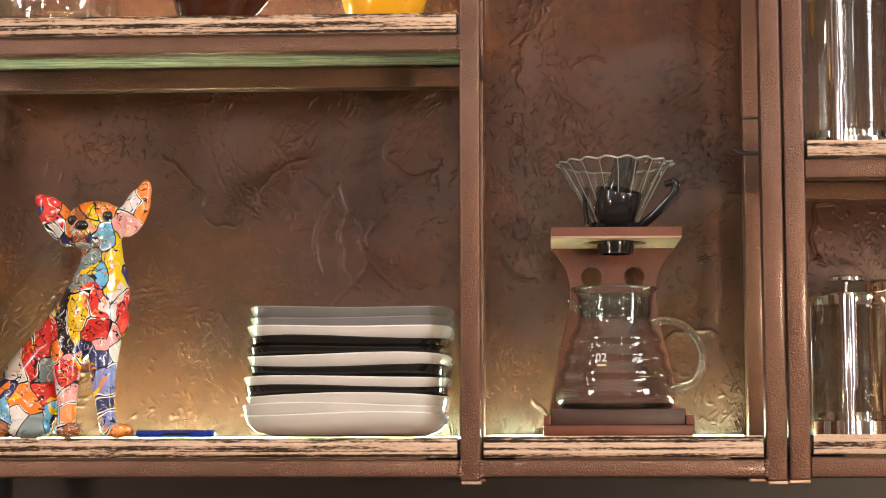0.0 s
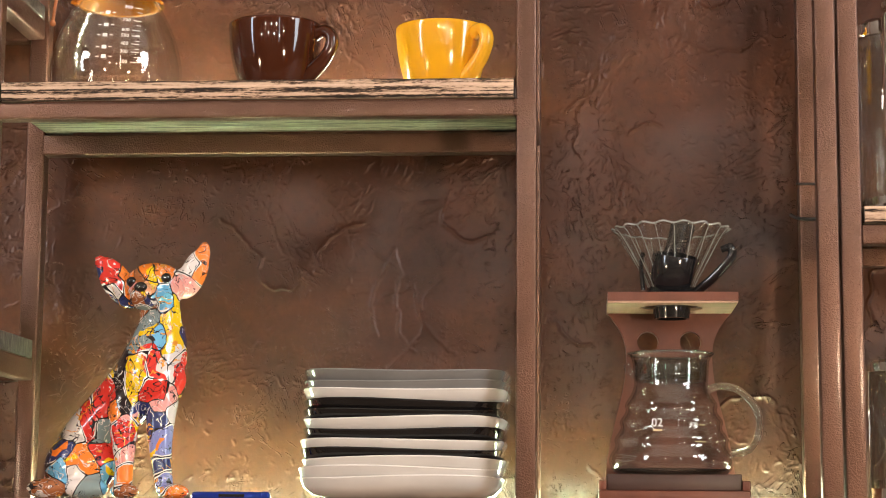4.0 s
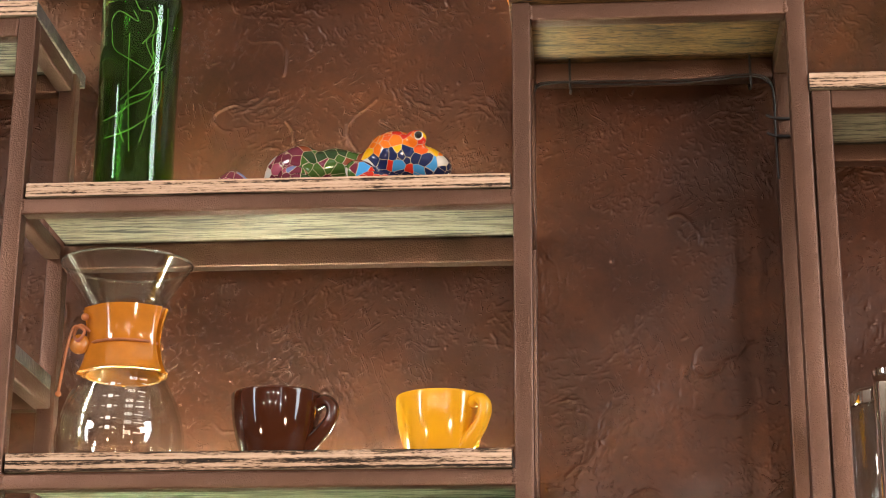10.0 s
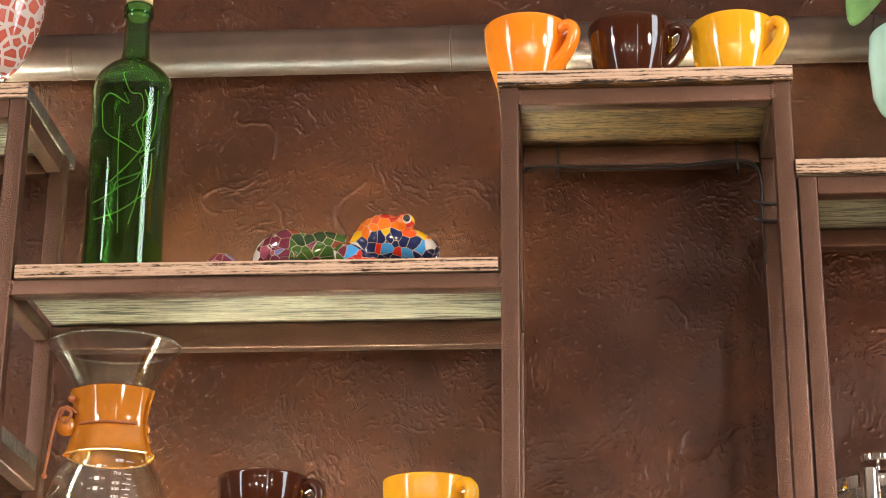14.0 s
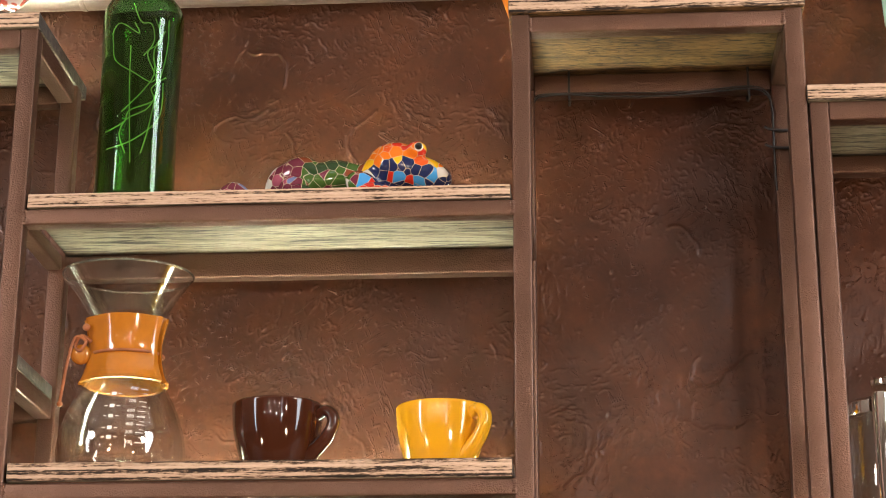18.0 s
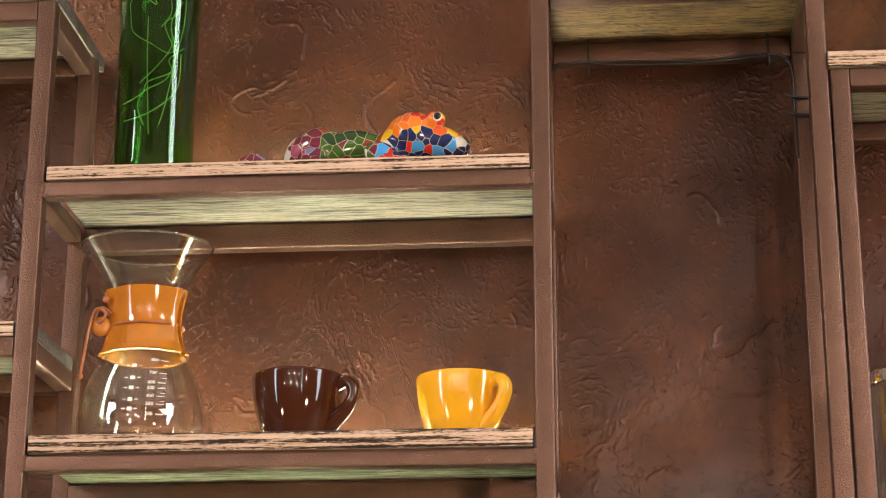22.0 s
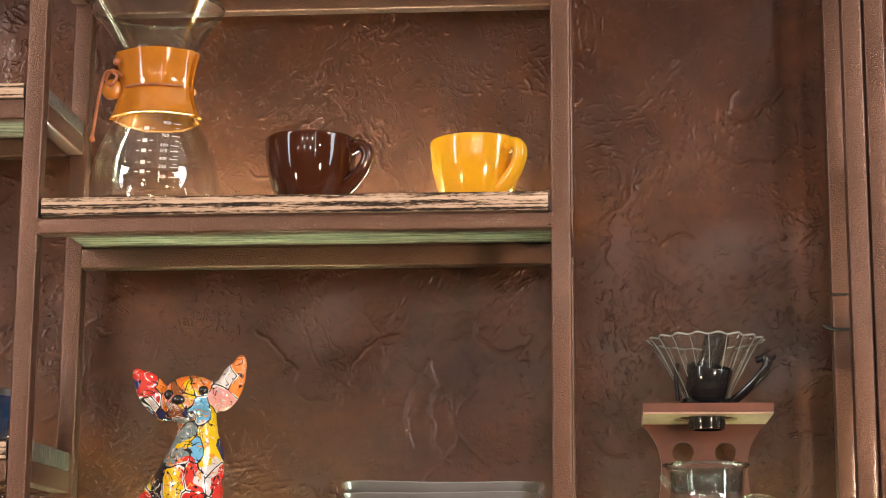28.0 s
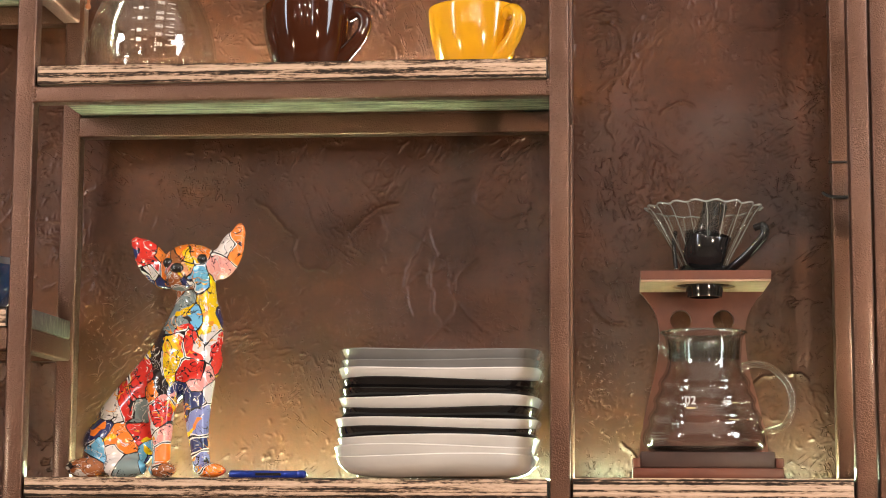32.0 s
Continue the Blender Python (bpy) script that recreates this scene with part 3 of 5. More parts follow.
# light strips laid on the boards along the wall
for x0, x1, z, m in ((LX1, 0.0, 1.5514, LED), (T, 0.271, 1.5526, LED), (0.31, 0.83, 1.5534, LED_FAINT), (LX1, 0.0, 1.9372, LED_DIM), (LX1, 0.0, 2.2096, LED_DIM), (T, 0.29, 2.4076, LED_DIM),
                     (-1.0, LX0, 1.7087, LED_FAINT), (-1.0, LX0, 2.0504, LED_FAINT), (-1.0, LX0, 2.4076, LED_DIM), (0.31, 0.83, 1.8164, LED_FAINT), (0.31, 0.83, 2.3054, LED_FAINT)):
    ob = part("led_strip", box(x0 + 0.004, x1 - 0.004, 0.150, 0.159, z, z + 0.0012, 0.0003, 1), m)
    tagged(ob, "warm white led strip along the back of the shelf board", "light strip", "light strips behind the boards")

# painted pipe under the ceiling
pipe = thing("pipe", pose(0, 0, 0), "brown painted steel pipe along the wall with welded joint", "pipe")
part("pipe_run", sweep([(-3.1, 0.170, 2.520), (-1.5, 0.170, 2.520), (0.5, 0.170, 2.520), (3.1, 0.170, 2.520)], 0.026, 28), PIPE, pipe, smooth=40)

for x, w in ((-0.061, 0.0014), (-0.4882, 0.0030)):
    part("pipe_joint", lathe([(0.0258, -w), (0.0264, -w), (0.0270, 0.0), (0.0264, w), (0.0258, w), (0.0258, -w)], 32), PIPE, pipe, at=pose(x, 0.170, 2.520, 0, 90, 0), smooth=40)

# ---- materials of the things ----
WOOD_COLLAR = mat("varnished orange wood", make_plain((0.46, 0.160, 0.013), 0.12, coat=0.8, vary=0.12, scale=40))
LEATHER = mat("brown leather cord", make_plain((0.34, 0.11, 0.035), 0.5, vary=0.25, scale=90))
CORK = mat("pale cork", make_plain((0.55, 0.38, 0.22), 0.8, vary=0.25, scale=160))
STAND = mat("reddish oiled wood", make_plain((0.118, 0.0290, 0.0112), 0.45, vary=0.25, scale=24))
STAND_DARK = mat("dark stained wood", make_plain((0.040, 0.016, 0.010), 0.45, vary=0.3, scale=24))
PALE_UNDERSIDE = mat("pale wood underside", make_plain((0.40, 0.235, 0.16), 0.6, vary=0.2, scale=40))
WHITE_GLAZE = mat("white glaze", make_plain((0.62, 0.59, 0.56), 0.13, coat=0.4, vary=0.06, scale=18))
GREY_GLAZE = mat("grey glaze", make_plain((0.17, 0.165, 0.16), 0.12, coat=0.5, vary=0.1, scale=18))
BLACK_GLAZE = mat("black glaze", make_plain((0.008, 0.007, 0.007), 0.09, coat=0.1, vary=0.2, scale=18))
CHROME = mat("polished steel", make_plain((0.80, 0.76, 0.72), 0.08, metal=1.0, vary=0.03))
ROSE = mat("rose gold steel", make_plain((0.85, 0.62, 0.48), 0.09, metal=1.0, vary=0.03))
BLUE = mat("blue anodised metal", make_plain((0.008, 0.035, 0.30), 0.18, metal=0.5, coat=0.4, vary=0.1))
NAVY_GLAZE = mat("dark blue glaze", make_plain((0.006, 0.035, 0.10), 0.08, coat=0.7, vary=0.3, scale=12))
PRINT = mat("white print", make_plain((0.85, 0.85, 0.82), 0.5, vary=0.02))
GOLD_PRINT = mat("gold print", make_plain((0.70, 0.55, 0.28), 0.4, vary=0.02))
LEAF = mat("green leaf", make_plain((0.24, 0.44, 0.17), 0.35, vary=0.25, scale=30))
TEAL = mat("pale teal glass", make_plain((0.42, 0.66, 0.62), 0.18, coat=0.3, vary=0.06))
WIRE = mat("silver fairy wire", make_plain((0.92, 0.97, 0.75), 0.3, vary=0.05))
EYE_BLACK = mat("glossy black", make_plain((0.006, 0.005, 0.005), 0.06, coat=0.8, vary=0.0))
EYE_WHITE = mat("white eye ring", make_plain((0.75, 0.70, 0.60), 0.2, coat=0.5, vary=0.02))


def make_graffiti(nt, bsdf, node, link):
    # flat fields of paint, each with its own colour, outlined and scribbled over
    O, R, Y, W = (0.80, 0.20, 0.025), (0.62, 0.030, 0.020), (0.76, 0.50, 0.006), (0.66, 0.60, 0.56)
    N, L, G, P = (0.022, 0.028, 0.11), (0.20, 0.22, 0.46), (0.20, 0.26, 0.26), (0.72, 0.30, 0.27)
    S, K, B, C = (0.14, 0.40, 0.62), (0.020, 0.012, 0.012), (0.30, 0.10, 0.035), (0.75, 0.33, 0.16)
    fields = ((R, -6, 214, 2, 204), (O, 6, 211, 12, 203), (W, -2, 194), (N, -5, 187, 4, 184), (B, 28, 203, 40, 208, 20, 194), (O, 34, 212, 46, 212), (O, 80, 216, 82, 234), (W, 72, 224), (P, 68, 200, 62, 193), (B, 24, 184, 33, 190), (C, 40, 199), (S, 47, 192, 50, 184),
              (Y, 57, 184, 54, 176, 53, 166, 54, 156, 56, 146, 54, 136), (G, 31, 166, 24, 150, 30, 140), (S, 44, 146), (N, 65, 156), (Y, 30, 124, 25, 112, 20, 104), (K, 6, 122, 8, 110, 12, 96), (R, 44, 124), (R, 38, 103, 46, 99), (R, 62, 122, 66, 112), (P, 46, 88, 54, 96),
              (Y, 72, 106, 70, 95), (W, 60, 86), (N, 36, 78, 48, 74), (L, 52, 60, 55, 48), (N, 56, 32), (L, 60, 20), (O, 68, 4), (R, 13, 62, 15, 52), (P, 18, 40), (O, 22, 22), (B, 26, 5), (R, -4, 97, -12, 86), (O, 4, 86), (R, -20, 74), (G, -9, 64), (R, 0, 53, -8, 48),
              (W, -38, 60), (N, -52, 44, -42, 46), (O, -31, 38, -22, 32), (W, -28, 20), (S, -46, 28), (B, -52, 5), (G, -20, 8), (S, 5, 22))
    v = coords(node, link)
    wob = noise_tex(node, link, v, 26, 2, 0.45)
    wv = node("ShaderNodeVectorMath", operation="MULTIPLY_ADD")
    link(wob.outputs["Color"], wv.inputs[0])
    wv.inputs[1].default_value = (0.020, 0.0, 0.018)
    flat = node("ShaderNodeVectorMath", operation="MULTIPLY_ADD")
    flat.inputs[1].default_value = (1, 0, 0.72)
    flat.inputs[2].default_value = (-0.010, 0, -0.009)
    link(v, flat.inputs[0])
    link(flat.outputs[0], wv.inputs[2])
    best, second, colour = None, None, None
    for c, *spots_at in fields:
        reach = None
        for fx, fz in zip(spots_at[::2], spots_at[1::2]):
            d = node("ShaderNodeVectorMath", operation="DISTANCE")
            d.inputs[1].default_value = (fx / 1000, 0, 0.72 * fz / 1000)
            link(wv.outputs[0], d.inputs[0])
            if reach is None:
                reach = d.outputs["Value"]
            else:
                least = node("ShaderNodeMath", operation="MINIMUM")
                link(reach, least.inputs[0])
                link(d.outputs["Value"], least.inputs[1])
                reach = least.outputs[0]
        if best is None:
            rgb = node("ShaderNodeRGB")
            rgb.outputs[0].default_value = (*c, 1)
            best, colour = reach, rgb.outputs[0]
            big = node("ShaderNodeValue")
            big.outputs[0].default_value = 1.0
            second = big.outputs[0]
            continue
        nearer = node("ShaderNodeMath", operation="LESS_THAN")
        link(reach, nearer.inputs[0])
        link(best, nearer.inputs[1])
        m = node("ShaderNodeMix", data_type="RGBA")
        m.inputs[7].default_value = (*c, 1)
        link(nearer.outputs[0], m.inputs[0])
        link(colour, m.inputs[6])
        hi = node("ShaderNodeMath", operation="MAXIMUM")
        link(best, hi.inputs[0])
        link(reach, hi.inputs[1])
        sec = node("ShaderNodeMath", operation="MINIMUM")
        link(second, sec.inputs[0])
        link(hi.outputs[0], sec.inputs[1])
        lo = node("ShaderNodeMath", operation="MINIMUM")
        link(best, lo.inputs[0])
        link(reach, lo.inputs[1])
        best, second, colour = lo.outputs[0], sec.outputs[0], m.outputs[2]

    def over(mask, tint, under):
        m = node("ShaderNodeMix", data_type="RGBA")
        m.inputs[7].default_value = (*tint, 1)
        link(mask, m.inputs[0])
        link(under, m.inputs[6])
        return m.outputs[2]

    def stripes(scale, width, distortion, share):
        n = noise_tex(node, link, v, scale, 1, 0.4, distortion)
        band = node("ShaderNodeMath", operation="COMPARE", at={1: 0.5, 2: width})
        link(n.outputs["Fac"], band.inputs[0])
        where = noise_tex(node, link, wv.outputs[0], scale * 0.7, 1)
        g = node("ShaderNodeMath", operation="GREATER_THAN", at={1: share})
        link(where.outputs["Fac"], g.inputs[0])
        both = node("ShaderNodeMath", operation="MULTIPLY")
        link(band.outputs[0], both.inputs[0])
        link(g.outputs[0], both.inputs[1])
        return both.outputs[0]

    bent = node("ShaderNodeMix", data_type="VECTOR", at={0: 0.05})
    link(v, bent.inputs[4])
    link(wob.outputs["Color"], bent.inputs[5])
    bits = node("ShaderNodeTexVoronoi", feature="F1", i_Scale=75)
    link(bent.outputs[1], bits.inputs["Vector"])
    sep = node("ShaderNodeSeparateColor")
    link(bits.outputs["Color"], sep.inputs[0])
    some = node("ShaderNodeMath", operation="GREATER_THAN", at={1: 0.91})
    link(sep.outputs[1], some.inputs[0])
    tints = ramp(node, [(0.0, Y), (0.22, O), (0.36, N), (0.48, P), (0.60, Y), (0.72, R), (0.86, W)], "CONSTANT")
    link(sep.outputs[0], tints.inputs["Fac"])
    spots = node("ShaderNodeMix", data_type="RGBA")
    link(some.outputs[0], spots.inputs[0])
    link(colour, spots.inputs[6])
    link(tints.outputs[0], spots.inputs[7])
    colour = spots.outputs[2]
    colour = over(stripes(38, 0.024, 1.8, 0.55), (0.72, 0.27, 0.03), colour)
    colour = over(stripes(62, 0.013, 2.2, 0.50), (0.70, 0.64, 0.58), colour)
    colour = over(stripes(46, 0.016, 2.0, 0.50), (0.012, 0.010, 0.014), colour)
    colour = over(stripes(80, 0.014, 1.6, 0.50), (0.02, 0.016, 0.02), colour)
    gap = node("ShaderNodeMath", operation="SUBTRACT")
    link(second, gap.inputs[0])
    link(best, gap.inputs[1])
    rim = node("ShaderNodeMath", operation="LESS_THAN", at={1: 0.0019})
    link(gap.outputs[0], rim.inputs[0])
    drawn = noise_tex(node, link, v, 30, 1)
    here = node("ShaderNodeMath", operation="GREATER_THAN", at={1: 0.55})
    link(drawn.outputs["Fac"], here.inputs[0])
    white = node("ShaderNodeMath", operation="MULTIPLY")
    link(rim.outputs[0], white.inputs[0])
    link(here.outputs[0], white.inputs[1])
    colour = over(white.outputs[0], (0.78, 0.72, 0.66), colour)
    for limit, tint in ((0.0007, (0.014, 0.012, 0.014)),):
        ln = node("ShaderNodeMath", operation="LESS_THAN", at={1: limit})
        link(gap.outputs[0], ln.inputs[0])
        colour = over(ln.outputs[0], tint, colour)
    link(colour, bsdf.inputs["Base Color"])
    bsdf.inputs["Roughness"].default_value = 0.16
    bsdf.inputs["Coat Weight"].default_value = 0.6
    bsdf.inputs["Coat Roughness"].default_value = 0.03


def make_mosaic(nt, bsdf, node, link):
    v = coords(node, link)
    cells = node("ShaderNodeTexVoronoi", feature="F1", i_Scale=92)
    edge = node("ShaderNodeTexVoronoi", feature="DISTANCE_TO_EDGE", i_Scale=92)
    link(v, cells.inputs["Vector"])
    link(v, edge.inputs["Vector"])
    sep = node("ShaderNodeSeparateColor")
    link(cells.outputs["Color"], sep.inputs[0])
    pos = node("ShaderNodeSeparateXYZ")
    link(cells.outputs["Position"], pos.inputs[0])
    O, R, Y, W = (0.74, 0.17, 0.010), (0.55, 0.03, 0.015), (0.74, 0.42, 0.010), (0.60, 0.58, 0.54)
    N, B, G, M = (0.012, 0.020, 0.075), (0.05, 0.28, 0.62), (0.045, 0.10, 0.018), (0.13, 0.020, 0.040)
    LG, P = (0.13, 0.20, 0.05), (0.34, 0.08, 0.13)
    body = ramp(node, [(0.0, G), (0.26, (0.02, 0.045, 0.015)), (0.46, LG), (0.62, M), (0.74, W), (0.80, (0.20, 0.05, 0.02)), (0.90, G)], "CONSTANT")
    tail = ramp(node, [(0.0, M), (0.4, P), (0.6, M), (0.8, W), (0.9, (0.15, 0.18, 0.35))], "CONSTANT")
    crown = ramp(node, [(0.0, O), (0.30, R), (0.50, (0.66, 0.09, 0.012)), (0.70, Y), (0.82, O)], "CONSTANT")
    jaw = ramp(node, [(0.0, N), (0.38, B), (0.52, N), (0.70, W), (0.80, R), (0.92, N)], "CONSTANT")
    for r in (body, tail, crown, jaw):
        link(sep.outputs[0], r.inputs["Fac"])

    def pick(out, limit, a, b):
        g = node("ShaderNodeMath", operation="GREATER_THAN", at={1: limit})
        link(out, g.inputs[0])
        m = node("ShaderNodeMix", data_type="RGBA")
        link(g.outputs[0], m.inputs[0])
        link(a, m.inputs[6])
        link(b, m.inputs[7])
        return m.outputs[2]

    lip = ramp(node, [(0.0, R), (0.6, (0.40, 0.012, 0.010)), (0.85, N)], "CONSTANT")
    link(sep.outputs[0], lip.inputs["Fac"])
    nose = ramp(node, [(0.0, Y), (0.55, O), (0.75, Y)], "CONSTANT")
    link(sep.outputs[0], nose.inputs["Fac"])
    front = pick(pos.outputs[0], 0.098, crown.outputs[0], nose.outputs[0])
    head = pick(pos.outputs[2], 0.015, lip.outputs[0], pick(pos.outputs[2], 0.037, jaw.outputs[0], front))
    trunk = pick(pos.outputs[0], -0.026, tail.outputs[0], body.outputs[0])
    col = pick(pos.outputs[0], 0.036, trunk, head)
    ln = node("ShaderNodeMath", operation="LESS_THAN", at={1: 0.016})
    link(edge.outputs["Distance"], ln.inputs[0])
    m = node("ShaderNodeMix", data_type="RGBA")
    m.inputs[7].default_value = (0.46, 0.38, 0.24, 1)
    link(ln.outputs[0], m.inputs[0])
    link(col, m.inputs[6])
    link(m.outputs[2], bsdf.inputs["Base Color"])
    rg = node("ShaderNodeMapRange", at={1: 0.0, 2: 0.04, 3: 0.6, 4: 0.10})
    link(edge.outputs["Distance"], rg.inputs[0])
    link(rg.outputs[0], bsdf.inputs["Roughness"])
    bump(node, link, bsdf, rg.outputs[0], -0.5, 0.001)


GRAFFITI = mat("graffiti lacquer", make_graffiti)
MOSAIC = mat("mosaic tile", make_mosaic)


def make_lattice(nt, bsdf, node, link):
    v = coords(node, link, (1, 1, 1))
    e = node("ShaderNodeTexVoronoi", feature="DISTANCE_TO_EDGE", i_Scale=70)
    link(v, e.inputs["Vector"])
    r = ramp(node, [(0.0, (0.80, 0.74, 0.70)), (0.10, (0.80, 0.74, 0.70)), (0.13, (0.62, 0.13, 0.09)), (1.0, (0.70, 0.25, 0.18))])
    link(e.outputs["Distance"], r.inputs["Fac"])
    link(r.outputs[0], bsdf.inputs["Base Color"])
    bsdf.inputs["Roughness"].default_value = 0.08
    bsdf.inputs["Transmission Weight"].default_value = 0.45


LATTICE = mat("red and white patterned glass", make_lattice)


# ---- shared shapes ----
def shell(profile, thick, segs=64, shape=None):
    """A turned vessel with an inner wall; profile runs from the middle of the foot out and up to the rim."""
    inner = []
    for i, (r, z) in enumerate(profile):
        p, q = profile[max(i - 1, 0)], profile[min(i + 1, len(profile) - 1)]
        d = Vector((q[0] - p[0], q[1] - p[1], 0)).normalized()
        inner.append((max(r - d.y * thick, 0.0), z + d.x * thick))
    inner[0] = (0.0, profile[0][1] + thick)
    r_end, z_end = profile[-1]
    rim = [(r_end - thick * 0.2, z_end + thick * 0.35), (r_end - thick * 0.8, z_end + thick * 0.35)]
    return lathe(list(profile) + rim + inner[::-1], segs, shape)


def blobs(name, items, voxel, smooth_steps=6):
    """One skin round overlapping ellipsoids: (centre, radii, turn in degrees)."""
    bm = bmesh.new()
    for c, r, turn in items:
        made = bmesh.ops.create_icosphere(bm, subdivisions=3, radius=1.0)["verts"]
        m = Matrix.LocRotScale(Vector(c), Euler([radians(a) for a in turn]), Vector(r))
        bmesh.ops.transform(bm, matrix=m, verts=made)
    me = bpy.data.meshes.new(name)
    bm.to_mesh(me)
    bm.free()
    tmp = new(name + "_form", me)
    mod = tmp.modifiers.new("skin", "REMESH")
    mod.mode, mod.voxel_size = "VOXEL", voxel
    sm = tmp.modifiers.new("soft", "SMOOTH")
    sm.factor, sm.iterations = 0.5, smooth_steps
    dg = bpy.context.evaluated_depsgraph_get()
    out = bpy.data.meshes.new_from_object(tmp.evaluated_get(dg))
    bpy.data.objects.remove(tmp)
    bpy.data.meshes.remove(me)
    bm = bmesh.new()
    bm.from_mesh(out)
    bpy.data.meshes.remove(out)
    for f in bm.faces:
        f.smooth, f.material_index = True, 0
    return bm


def add_ball(bm, centre, radius, slot, squash=(1, 1, 1)):
    made = bmesh.ops.create_icosphere(bm, subdivisions=3, radius=radius)["verts"]
    for v in made:
        v.co = Vector((v.co.x * squash[0], v.co.y * squash[1], v.co.z * squash[2])) + Vector(centre)
    for f in {f for v in made for f in v.link_faces}:
        f.material_index, f.smooth = slot, True


def chain(points, radii, n=7):
    """Ellipsoids strung along a bent line."""
    path = spline(points, n)
    out = []
    for i, p in enumerate(path):
        u = i / (len(path) - 1) * (len(radii) - 1)
        k = min(int(u), len(radii) - 2)
        r = radii[k] + (radii[k + 1] - radii[k]) * (u - k)
        out.append((tuple(p), (r, r, r), (0, 0, 0)))
    return out


def bm_mesh(name, bm, materials):
    me = bpy.data.meshes.new(name)
    bm.to_mesh(me)
    bm.free()
    for m in materials:
        me.materials.append(m)
    return me


def lettering(name, text, size, parent, material, place, label=""):
    """Flat letters of the built-in font, each point moved by place(x, y)."""
    cu = bpy.data.curves.new(name, "FONT")
    cu.body, cu.size, cu.align_x, cu.align_y, cu.resolution_u = text, size, "CENTER", "CENTER", 2
    tmp = new(name + "_form", cu)
    me = bpy.data.meshes.new_from_object(tmp.evaluated_get(bpy.context.evaluated_depsgraph_get()))
    bpy.data.objects.remove(tmp)
    for v in me.vertices:
        v.co = place(v.co.x, v.co.y)
    me.materials.clear()
    me.materials.append(material)
    ob = new(name, me)
    ob.parent = parent
    return tagged(ob, label)


def on_wall_of(profile, lift=0.0006):
    """Puts flat marks on the front of a turned vessel."""
    zs, rs = [z for r, z in profile], [r for r, z in profile]

    def place(x, z):
        r = float(np.interp(z, zs, rs)) + lift
        a = x / r
        return Vector((r * math.sin(a), -r * math.cos(a), z))
    return place


def mark(name, parent, material, place, x0, x1, z0, z1):
    bm = bmesh.new()
    n = 4
    top = [bm.verts.new(place(x0 + (x1 - x0) * i / n, z1)) for i in range(n + 1)]
    bot = [bm.verts.new(place(x0 + (x1 - x0) * i / n, z0)) for i in range(n + 1)]
    for i in range(n):
        bm.faces.new((bot[i], bot[i + 1], top[i + 1], top[i]))
    return part(name, bm, material, parent)


# ---- wide bay, middle board: pour-over maker and two cups ----
MID, TOP, LOW = 1.9372, 2.2096, 1.5514


